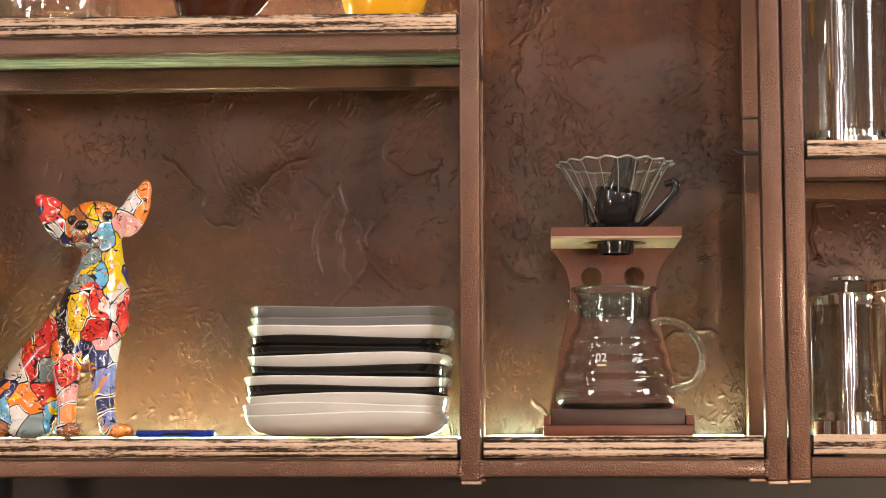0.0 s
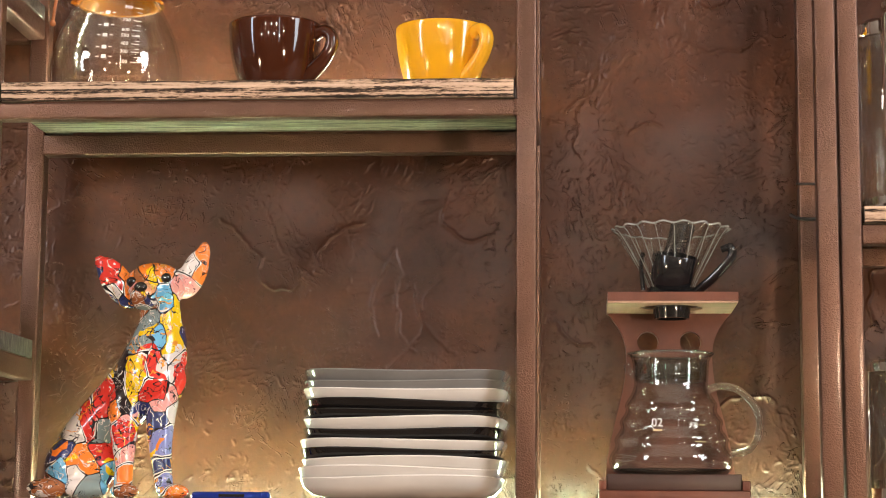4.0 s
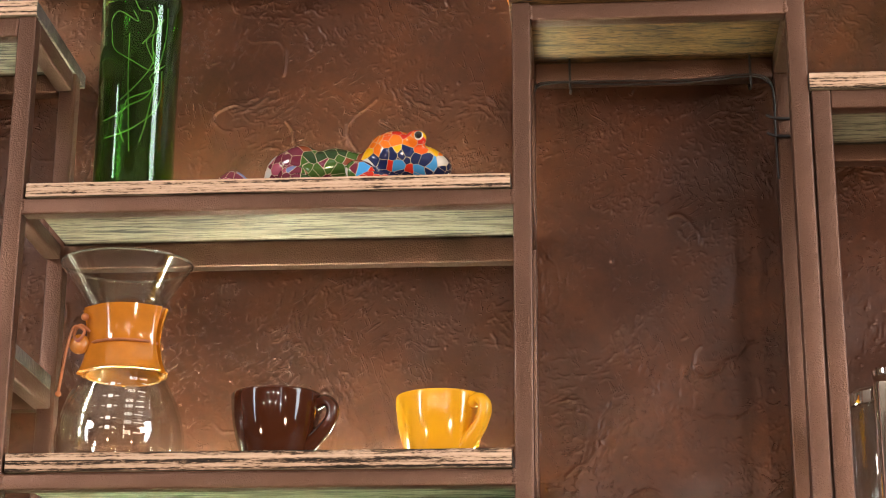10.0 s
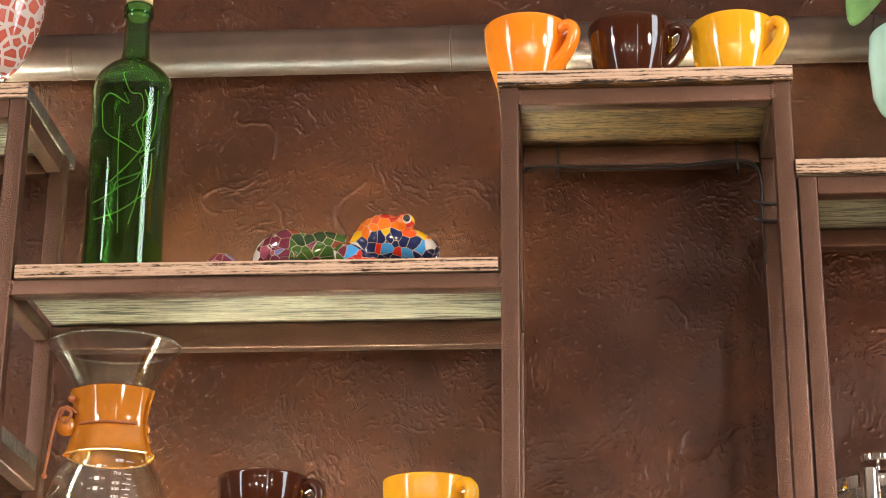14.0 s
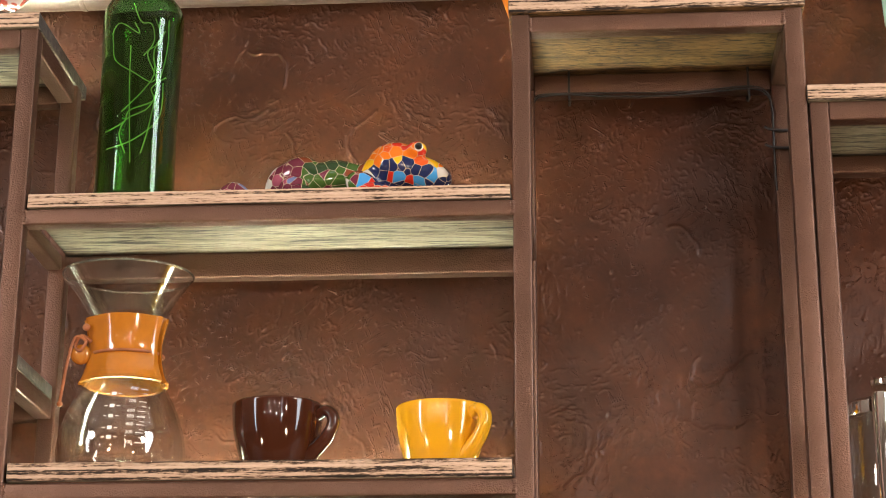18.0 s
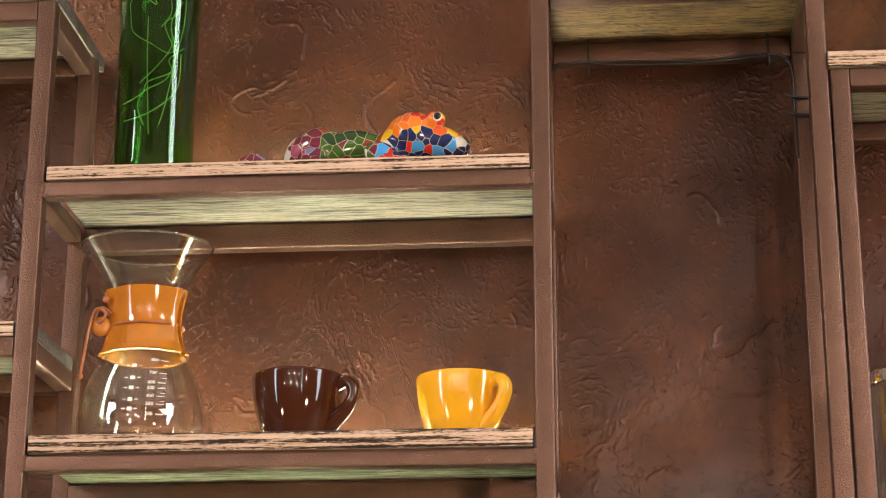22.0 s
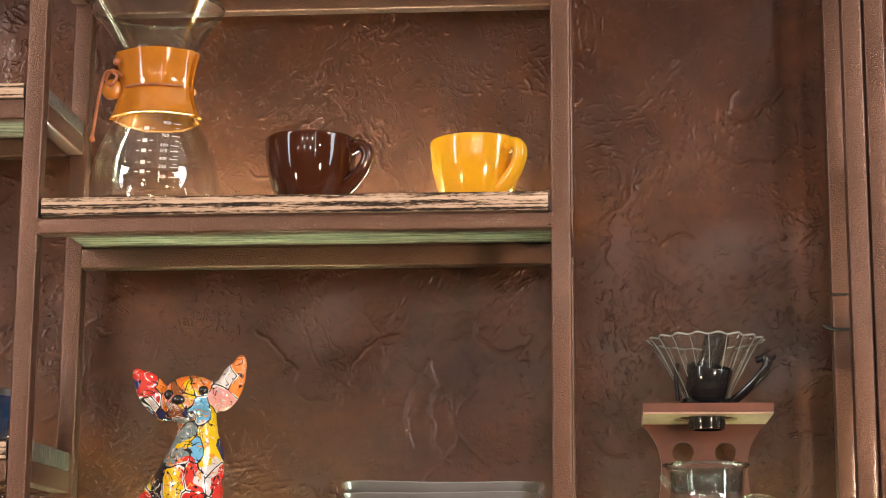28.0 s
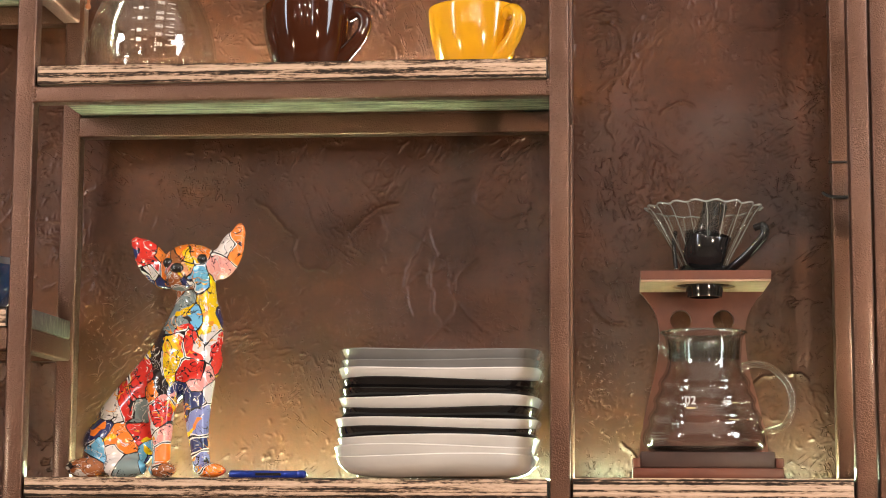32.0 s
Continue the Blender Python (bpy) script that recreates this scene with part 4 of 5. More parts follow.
def pour_over_maker(at):
    t = thing("pour_over_maker", at, "clear hourglass coffee maker with orange wooden collar and leather tie", "coffee maker")

    def leaning(bm):
        # the blown funnel is not quite level
        for v in bm.verts:
            k = max(0.0, (v.co.z - 0.129) / 0.081)
            v.co.z += 0.0030 * k * v.co.y / 0.066
            v.co.x -= 0.0022 * k
        return bm

    prof = [(0.0, 0.0015)] + smooth_profile([(0.048, 0.0012), (0.0590, 0.005), (0.0635, 0.020), (0.0620, 0.040), (0.0545, 0.066), (0.0420, 0.091), (0.0300, 0.112), (0.0240, 0.129), (0.0275, 0.146), (0.0400, 0.170), (0.0530, 0.191), (0.0660, 0.2090)], 5)
    part("glass_body", leaning(shell(prof, 0.0026)), CLEAR, t, "clear thin glass", smooth=60)
    part("rim", leaning(lathe([(0.0652, 0.2088), (0.0662, 0.2086), (0.0670, 0.2098), (0.0662, 0.2112), (0.0650, 0.2108), (0.0652, 0.2088)], 64)), GLASS_RIM, t, "thick rounded glass rim", smooth=60)
    # collar: two thick halves bound together, slit at one side
    outer = smooth_profile([(0.0430, 0.0935), (0.0378, 0.106), (0.0343, 0.124), (0.0352, 0.140), (0.0400, 0.1595)], 6)
    ring = outer + [(outer[-1][0] - 0.0030, outer[-1][1] + 0.0012)] + [(r - 0.0065, z) for r, z in outer[::-1]] + [(outer[0][0] - 0.0030, outer[0][1] - 0.0010)]
    for first, last, n in ((-152, -27, 26), (-19, 196, 40)):
        bm = bmesh.new()
        cols = []
        for i in range(n + 1):
            a = radians(first + (last - first) * i / n)
            flare = 0.0045 * (math.exp(-(i / 3.0) ** 2) + math.exp(-((n - i) / 3.0) ** 2))
            cols.append([bm.verts.new(((r + flare) * math.cos(a) + 0.0012, (r + flare) * math.sin(a), z)) for r, z in ring])
        for p, q in zip(cols, cols[1:]):
            for k in range(len(ring)):
                j = (k + 1) % len(ring)
                bm.faces.new((p[k], q[k], q[j], p[j]))
        bm.faces.new(cols[0])
        bm.faces.new(cols[-1][::-1])
        part("wooden_collar", bm, WOOD_COLLAR, t, "glossy orange varnished wood", smooth=45)
    bm = sweep([(0.0358 * math.cos(a) + 0.0012, 0.0358 * math.sin(a), 0.1245 + 0.0022 * math.sin(a)) for a in np.linspace(0, 2 * math.pi, 49)], 0.0016, 8)
    part("leather_tie", bm, LEATHER, t, smooth=60)
    knot = sweep(spline([(-0.030, -0.024, 0.134), (-0.040, -0.026, 0.140), (-0.046, -0.024, 0.130), (-0.040, -0.028, 0.124), (-0.034, -0.030, 0.133), (-0.046, -0.026, 0.138), (-0.052, -0.026, 0.115), (-0.055, -0.026, 0.092), (-0.0575, -0.026, 0.072)]), 0.0016, 8)
    part("leather_end", knot, LEATHER, t, smooth=60)
    for c, r in (((-0.0575, -0.026, 0.070), 0.0030), ((-0.0350, -0.028, 0.148), 0.0038)):
        bm = bmesh.new()
        add_ball(bm, c, r, 0)
        part("knot", bm, LEATHER, t, smooth=60)
    bm = bmesh.new()
    add_ball(bm, (-0.041, -0.020, 0.122), 0.0105, 0, (1, 0.7, 1))
    part("wooden_bead", bm, WOOD_COLLAR, t, smooth=60)
    wall = on_wall_of(prof)

    def place(x, z):
        return wall(x + 0.0115, z)
    for text, z in (("800", 0.0805), ("700", 0.0660), ("600", 0.0555), ("500", 0.0495), ("400", 0.0412), ("300", 0.0330), ("200", 0.0230)):
        lettering("printed_number", text, 0.0050, t, PRINT, lambda x, y, z=z: place(x + 0.0105, z + y))
        mark("printed_line", t, PRINT, place, 0.0170, 0.0250, z - 0.0003, z + 0.0003)
        if text != "200":
            mark("printed_line", t, PRINT, place, 0.0205, 0.0250, z - 0.0053, z - 0.0048)
    for z in (0.0735, 0.0600, 0.0492, 0.0370, 0.0275):
        mark("printed_cup", t, PRINT, place, -0.0105, -0.0060, z - 0.0018, z + 0.0018)
        mark("printed_line", t, PRINT, place, -0.0160, -0.0125, z - 0.0003, z + 0.0003)
        mark("printed_line", t, PRINT, place, -0.0040, -0.0005, z - 0.0003, z + 0.0003)
    return t


pour_over_maker(pose(-0.3935, 0.080, MID))


def coffee_cup(at, material, label):
    t = thing("coffee_cup", at, label, "cup", "glazed coffee cups")
    prof = [(0.0, 0.002), (0.022, 0.002), (0.0235, 0.0)] + smooth_profile([(0.0290, 0.0), (0.0312, 0.003), (0.0350, 0.014), (0.0400, 0.030), (0.0435, 0.046), (0.0452, 0.063), (0.0455, 0.0700)], 4)
    part("bowl", shell(prof, 0.0036, 64), material, t, smooth=50)
    pts = spline([(0.0410, 0, 0.0590), (0.0510, 0, 0.0630), (0.0585, 0, 0.0575), (0.0592, 0, 0.0480), (0.0535, 0, 0.0370), (0.0430, 0, 0.0265), (0.0330, 0, 0.0180), (0.0270, 0, 0.0120)], 7)
    rad = [0.0062 + 0.0030 * max(0, 2 * i / (len(pts) - 1) - 1) for i in range(len(pts))]
    part("handle", sweep(pts, rad, 12, 1.25, side=(0, 0, 1)), material, t, smooth=60)
    return t


coffee_cup(pose(-0.2375, 0.080, MID, 0, 0, -14), BROWN, "dark brown glazed cup on the pine board")
coffee_cup(pose(-0.0765, 0.100, MID, 0, 0, -40), YELLOW, "bright yellow glazed cup on the pine board")
coffee_cup(pose(0.0265, 0.052, 2.4076, 0, 0, -35), ORANGE, "orange glazed cup overhanging the top board")
coffee_cup(pose(0.1350, 0.056, 2.4076, 0, 0, -22), BROWN, "dark brown glazed cup on the highest board")
coffee_cup(pose(0.2410, 0.058, 2.4076, 0, 0, -38), YELLOW, "yellow glazed cup on the highest board")


# ---- wide bay, top board: bottle and mosaic lizard ----
def bottle(at):
    t = thing("bottle", at, "green glass bottle with fairy-light wire inside", "bottle")
    prof = [(0.0, 0.006)] + smooth_profile([(0.030, 0.004), (0.0400, 0.0008), (0.0430, 0.005), (0.0418, 0.020), (0.0410, 0.10), (0.0425, 0.195), (0.0430, 0.220), (0.0400, 0.237), (0.0300, 0.250), (0.0195, 0.258), (0.0150, 0.268), (0.0138, 0.290), (0.0138, 0.312), (0.0160, 0.315), (0.0160, 0.326), (0.0145, 0.328)], 5)
    part("glass", shell(prof, 0.0028, 64), GREEN, t, smooth=60)
    part("cork", lathe([(0, 0.312), (0.0105, 0.312), (0.0112, 0.324), (0.0140, 0.3295), (0.0145, 0.342), (0.0130, 0.344), (0, 0.344)], 24), CORK, t, "pale cork stopper", smooth=40)
    # strands of wire, millimetres within the bottle
    strands = ("-14,16,232 -7,9,216 -25,2,225 -35,7,218 -35,9,205 -32,12,186 -10,9,170 9,10,159 14,12,170 9,13,188",
               "27,-16,205 17,-18,183 17,-14,157 3,-7,140 -19,1,122",
               "28,-5,157 14,-8,144 18,-16,126 -4,-23,113 -9,-24,100 -28,-22,89",
               "13,-2,227 20,-2,201 6,-1,188 16,-5,161 21,-13,140 13,-16,118 -7,-21,104 -14,-21,87 -9,-13,69",
               "28,-5,223 26,1,188 16,6,144 8,10,104 0,16,80",
               "-15,8,201 -13,5,148 -10,13,69",
               "-34,3,80 -6,8,93 19,11,118 22,10,157",
               "-11,-4,245 -4,3,227 8,3,223 10,8,205 0,6,188")
    for strand in strands:
        pts = [[float(c) / 1000 for c in p.split(",")] for p in strand.split()]
        part("fairy_wire", sweep(spline(pts, 7), 0.0007, 5), WIRE, t, smooth=80)
    return t


bottle(pose(-0.3965, 0.085, TOP))


def mosaic_lizard(at):
    items = chain([(-0.060, 0.010, 0.010), (-0.055, 0.006, 0.020), (-0.046, -0.002, 0.028), (-0.028, -0.008, 0.034), (-0.014, -0.006, 0.029), (0.004, 0.0, 0.034), (0.020, 0.004, 0.032), (0.034, 0.002, 0.029), (0.050, 0.0, 0.032)],
                  [0.008, 0.014, 0.018, 0.019, 0.016, 0.018, 0.018, 0.017, 0.022])
    items += chain([(-0.116, 0.002, 0.007), (-0.100, 0.002, 0.0210), (-0.084, 0.002, 0.009)], [0.009, 0.0105, 0.009])
    items += [((0.067, -0.002, 0.0425), (0.030, 0.029, 0.0250), (0, 0, 0)), ((0.093, -0.002, 0.0340), (0.0290, 0.024, 0.0175), (0, 13, 0)), ((0.112, -0.002, 0.0290), (0.0125, 0.018, 0.0125), (0, 0, 0)),
              ((0.090, -0.024, 0.052), (0.011, 0.009, 0.009), (0, 0, 0)), ((0.090, 0.020, 0.052), (0.011, 0.009, 0.009), (0, 0, 0)),
              ((0.036, -0.026, 0.015), (0.018, 0.010, 0.014), (0, 20, 20)), ((0.050, -0.034, 0.007), (0.015, 0.009, 0.007), (0, 0, 0)),
              ((0.036, 0.028, 0.015), (0.018, 0.010, 0.014), (0, 20, -20)), ((-0.034, -0.024, 0.013), (0.016, 0.011, 0.013), (0, -10, 0)), ((-0.026, -0.032, 0.007), (0.014, 0.009, 0.007), (0, 0, 0)),
              ((-0.034, 0.026, 0.012), (0.016, 0.011, 0.012), (0, -10, 0))]
    bm = blobs("lizard_figurine", items, 0.0022, 5)
    add_ball(bm, (0.0925, -0.0310, 0.0525), 0.0050, 1, (1, 0.45, 1))
    add_ball(bm, (0.0928, -0.0332, 0.0525), 0.0038, 2, (1, 0.45, 1))
    ob = new("lizard_figurine", bm_mesh("lizard_figurine", bm, [MOSAIC, EYE_WHITE, EYE_BLACK]))
    ob.matrix_basis = at
    return tagged(ob, "broken-tile mosaic lizard figurine in orange, blue and green", "figurine")


mosaic_lizard(pose(-0.1880, 0.062, TOP))


# ---- wide bay, low board: painted dog, pen and plates ----
def dog_figurine(at):
    items = chain([(-0.040, 0.012, 0.032), (-0.026, 0.010, 0.056), (-0.004, 0.006, 0.084), (0.020, 0.0, 0.108), (0.034, -0.006, 0.126), (0.039, -0.006, 0.146), (0.040, -0.006, 0.164), (0.039, -0.008, 0.186)], [0.030, 0.030, 0.028, 0.030, 0.032, 0.027, 0.0205, 0.019])
    items += [((0.034, -0.012, 0.112), (0.034, 0.030, 0.030), (0, 0, 0)),
              ((-0.036, -0.006, 0.032), (0.032, 0.030, 0.030), (0, -25, 0)), ((-0.022, -0.022, 0.030), (0.030, 0.014, 0.026), (0, -20, 0)), ((-0.052, 0.004, 0.022), (0.018, 0.026, 0.021), (0, 0, 0)),
              ((-0.058, -0.030, 0.009), (0.020, 0.011, 0.010), (0, 0, 0)), ((-0.020, -0.034, 0.009), (0.022, 0.011, 0.010), (0, 0, 0)),
              # head, cheeks and muzzle
              ((0.036, -0.012, 0.203), (0.029, 0.027, 0.0215), (0, 4, 0)), ((0.034, -0.026, 0.196), (0.020, 0.018, 0.016), (0, 0, 0)), ((0.031, -0.042, 0.191), (0.013, 0.016, 0.0105), (10, 0, 0)), ((0.031, -0.040, 0.184), (0.012, 0.012, 0.009), (0, 0, 0)),
              # ears: broad leaves
              ((-0.003, -0.004, 0.2055), (0.0150, 0.0075, 0.030), (8, -36, 0)), ((-0.013, -0.004, 0.2170), (0.0090, 0.006, 0.019), (8, -38, 0)), ((0.008, -0.004, 0.198), (0.016, 0.010, 0.018), (8, -36, 0)),
              ((0.070, -0.004, 0.2145), (0.0130, 0.0075, 0.026), (4, 22, 0)), ((0.0785, -0.004, 0.2310), (0.0074, 0.0060, 0.015), (4, 12, 0)), ((0.062, -0.004, 0.206), (0.014, 0.010, 0.016), (4, 30, 0))]
    items += chain([(0.046, -0.020, 0.092), (0.047, -0.026, 0.060), (0.050, -0.030, 0.034), (0.054, -0.032, 0.010)], [0.0165, 0.0125, 0.0095, 0.0085])
    items += [((0.064, -0.040, 0.0068), (0.0165, 0.0105, 0.0072), (0, 0, -25)), ((0.020, -0.048, 0.0070), (0.0135, 0.0135, 0.0075), (0, 0, -25))]
    items += chain([(0.014, -0.024, 0.090), (0.014, -0.032, 0.062), (0.016, -0.036, 0.034), (0.016, -0.038, 0.010)], [0.0165, 0.0135, 0.0090, 0.0088])
    items += chain([(-0.060, 0.020, 0.016), (-0.066, 0.034, 0.010), (-0.050, 0.046, 0.007)], [0.008, 0.007, 0.005])
    bm = blobs("dog_figurine", items, 0.0018, 5)
    for x, y, z in ((0.0175, -0.0345, 0.2030), (0.0505, -0.0350, 0.2065)):
        add_ball(bm, (x, y, z), 0.0050, 1)
    add_ball(bm, (0.0315, -0.0565, 0.1955), 0.0060, 1, (1.05, 0.7, 0.8))
    ob = new("dog_figurine", bm_mesh("dog_figurine", bm, [GRAFFITI, EYE_BLACK]))
    ob.matrix_basis = at
    return tagged(ob, "glossy graffiti-painted sitting dog figurine in many colours", "figurine")


dog_figurine(pose(-0.3822, 0.085, LOW))

pen = thing("pen", pose(-0.2655, 0.050, LOW), "blue metallic flat pen lying on the board", "pen")
part("barrel", box(-0.036, 0.036, -0.006, 0.006, 0.0, 0.0070, 0.0028, 3), BLUE, pen, smooth=50)
part("clip", box(-0.010, 0.014, -0.0068, -0.0058, 0.0022, 0.0048, 0.0003, 1), BLACK, pen, "dark clip")
part("cap", box(0.028, 0.0375, -0.0064, 0.0064, 0.0, 0.0074, 0.0028, 3), BLUE, pen, smooth=50)


def plate(at, material, half, label, seed):
    r = random.Random(seed)
    ph, amp = r.uniform(0, 6.28), r.uniform(0.0006, 0.0014)

    def square(a, rr, z):
        n = 4.0
        k = (abs(math.cos(a)) ** n + abs(math.sin(a)) ** n) ** (-1 / n)
        return 1 + (k - 1) * min(1.0, rr / half * 1.1)
    prof = [(0.0, 0.0), (half * 0.62, 0.0), (half * 0.76, 0.0012), (half * 0.89, 0.0055), (half * 0.965, 0.0120), (half, 0.0200)]
    bm = shell(prof, 0.0030, 72, square)
    for v in bm.verts:
        a = math.atan2(v.co.y, v.co.x)
        v.co.z += amp * math.sin(3 * a + ph) * (v.co.xy.length / half) ** 2
    ob = part("plate", bm, material, None, label, at, smooth=50)
    return tagged(ob, label, "plate", "stack of rounded square plates")


GLAZES = {"w": (WHITE_GLAZE, "white glazed rounded square plate in the stack"), "k": (BLACK_GLAZE, "black glazed rounded square plate in the stack"), "g": (GREY_GLAZE, "grey glazed rounded square plate in the stack")}
for i, (kind, rim) in enumerate(zip("wwwkwkwkkwgg", (0.0202, 0.0286, 0.0374, 0.0449, 0.0534, 0.0632, 0.0738, 0.0806, 0.0895, 0.0996, 0.1072, 0.1168))):
    m, lab = GLAZES[kind]
    jig = random.Random(i)
    plate(pose(-0.1085 + jig.uniform(-0.0015, 0.0015) + 0.0004 * i, 0.098, LOW + (rim - 0.0200) * 0.995 + 0.0005, 0, 0, jig.uniform(-0.6, 0.6)), m, 0.0958 if kind != "k" else 0.0946, lab, i)


# ---- tall bay: drip stand, server and dripper ----
SX, SY = 0.1430, 0.0
stand = thing("drip_stand", pose(SX, SY, 1.5526), "reddish wooden pour-over stand with two round holes", "coffee stand")
part("base", box(-0.0685, 0.0685, 0.045, 0.155, 0.0, 0.0095, 0.0010, 2), STAND, stand, smooth=40)
for sx in (-1, 1):
    part("lip", box(min(sx * 0.0685, sx * 0.0615), max(sx * 0.0685, sx * 0.0615), 0.045, 0.155, 0.0097, 0.0185, 0.0008, 2), STAND, stand, smooth=40)
part("tray", box(-0.0612, 0.0612, 0.050, 0.136, 0.0097, 0.0245, 0.0010, 2), STAND_DARK, stand, "dark stained wooden tray", smooth=40)


def back_panel():
    side_pts = spline([(0.0625, 0.0097, 0), (0.0600, 0.040, 0), (0.0525, 0.075, 0), (0.0440, 0.110, 0), (0.0412, 0.140, 0), (0.0450, 0.160, 0), (0.0540, 0.175, 0), (0.0596, 0.1811, 0)], 6)
    outline = [(p.x, p.y) for p in side_pts] + [(-p.x, p.y) for p in side_pts[::-1]]
    holes = [[(hx + 0.0102 * math.cos(a), 0.1535 + 0.0102 * math.sin(a)) for a in np.linspace(0, 2 * math.pi, 28, endpoint=False)] for hx in (-0.0205, 0.0205)]
    bm = bmesh.new()
    edges = []
    for loop in [outline] + holes:
        vs = [bm.verts.new((x, 0.138, z)) for x, z in loop]
        edges += [bm.edges.new((vs[i], vs[(i + 1) % len(vs)])) for i in range(len(vs))]
    bmesh.ops.triangle_fill(bm, edges=edges, use_beauty=True)
    made = bmesh.ops.extrude_face_region(bm, geom=bm.faces[:])["geom"]
    for v in made:
        if isinstance(v, bmesh.types.BMVert):
            v.co.y = 0.150
    return bm


part("back_panel", back_panel(), STAND, stand)


def ring_slab(hw, y0, y1, z0, z1, hole):
    """A slab with a round hole through it."""
    bm = bmesh.new()
    yc, n = 0.095, 32
    outer = [(-hw, y0), (hw, y0), (hw, y1), (-hw, y1)]
    edges = []
    for loop in (outer, [(hole * math.cos(a), yc + hole * math.sin(a)) for a in np.linspace(0, 2 * math.pi, n, endpoint=False)]):
        vs = [bm.verts.new((x, y, z0)) for x, y in loop]
        edges += [bm.edges.new((vs[i], vs[(i + 1) % len(vs)])) for i in range(len(vs))]
    bmesh.ops.triangle_fill(bm, edges=edges, use_beauty=True)
    made = bmesh.ops.extrude_face_region(bm, geom=bm.faces[:])["geom"]
    for v in made:
        if isinstance(v, bmesh.types.BMVert):
            v.co.z = z1
    return bm


# a thin sheet gives the top slab its paler underside
part("top_underlay", ring_slab(0.0598, 0.0475, 0.155, 0.1814, 0.1832, 0.030), PALE_UNDERSIDE, stand, "thin pale underside of the top slab")
part("top", ring_slab(0.0600, 0.047, 0.156, 0.1834, 0.1915, 0.026), STAND, stand)

server = thing("coffee_server", pose(SX - 0.0005, 0.093, LOW + 0.0247), "clear ribbed glass coffee server with loop handle", "coffee server")
SPROF = [(0.0, 0.0015)] + smooth_profile([(0.042, 0.001), (0.0520, 0.003), (0.0578, 0.011), (0.0572, 0.019), (0.0522, 0.0275), (0.0530, 0.0345), (0.0472, 0.0440), (0.0480, 0.051), (0.0424, 0.060), (0.0430, 0.067), (0.0372, 0.0765), (0.0348, 0.0835), (0.0342, 0.0880), (0.0350, 0.093), (0.0356, 0.105), (0.0376, 0.1112), (0.0402, 0.1135)], 4)
part("glass_body", shell(SPROF, 0.0022, 64), CLEAR, server, "clear glass with stepped ribs", smooth=60)
part("handle", sweep(spline([(0.0350, 0, 0.081), (0.0470, 0, 0.0845), (0.0640, 0, 0.080), (0.0790, 0, 0.063), (0.0815, 0, 0.043), (0.0730, 0, 0.026), (0.0560, 0, 0.0215)], 8), 0.0035, 16), GLASS_RIM, server, "clear glass loop", smooth=70)
part("spout", sweep(spline([(-0.034, -0.006, 0.094), (-0.0395, -0.008, 0.098), (-0.0420, -0.008, 0.104)], 4), [0.0036] * 9, 10), CLEAR, server, smooth=60)
part("rim", lathe([(0.0394, 0.1128), (0.0406, 0.1126), (0.0414, 0.1138), (0.0406, 0.1152), (0.0392, 0.1148), (0.0394, 0.1128)], 64), GLASS_RIM, server, "thick rounded glass rim", smooth=60)
# added sleeve: its tint and gloss stand in for the reflection there
part("neck", lathe([(0.0322, 0.0885), (0.0332, 0.0885), (0.0342, 0.1080), (0.0332, 0.1080), (0.0322, 0.0885)], 64), NECK_SHEEN, server, "added inner glass sleeve, tinted for a greenish sheen", smooth=60)
part("base", lathe([(0.0, 0.0022), (0.044, 0.0022), (0.050, 0.0042), (0.053, 0.0062), (0.050, 0.0052), (0.044, 0.0036), (0.0, 0.0036)], 64), GLASS_RIM, server, "thick glass base", smooth=60)
splace = on_wall_of(SPROF)
lettering("printed_size", "02", 0.0110, server, PRINT, lambda x, y: splace(x - 0.0150, 0.0475 + y))
lettering("printed_number", "400", 0.0056, server, PRINT, lambda x, y: splace(x + 0.0190, 0.0460 + y))
mark("printed_bar", server, GOLD_PRINT, splace, -0.0190, -0.0105, 0.0400, 0.0415)
mark("printed_line", server, GOLD_PRINT, splace, 0.0250, 0.0310, 0.0457, 0.0463)
mark("printed_line", server, GOLD_PRINT, splace, 0.0200, 0.0310, 0.0300, 0.0306)

dripper = thing("glass_dripper", pose(SX + 0.0010, 0.095, LOW - 0.0065), "clear fluted glass coffee dripper on a black base", "dripper")


def flute(a, r, z):
    return 1 + 0.032 * min(1, max(0, (z - 0.203) / 0.04)) * math.cos(18 * a)


DPROF = [(0.0170, 0.2025), (0.0215, 0.2060), (0.0270, 0.2180), (0.0360, 0.2340), (0.0450, 0.2500), (0.0510, 0.2600), (0.0545, 0.2635)]
bm = lathe(DPROF + [(0.0535, 0.2645)] + [(r - 0.0022, z + 0.0008) for r, z in DPROF[::-1]] + [DPROF[0]], 108, flute)
part("glass_cone", bm, CLEAR, dripper, "clear fluted glass", smooth=60)
part("rim", sweep([(0.0543 * flute(a, 0.0543, 0.2635) * math.cos(a), 0.0543 * flute(a, 0.0543, 0.2635) * math.sin(a), 0.2640 + 0.0008 * math.cos(18 * a)) for a in np.linspace(0, 2 * math.pi, 217)], 0.0010, 8), GLASS_EDGE, dripper, "scalloped glass rim", smooth=60)
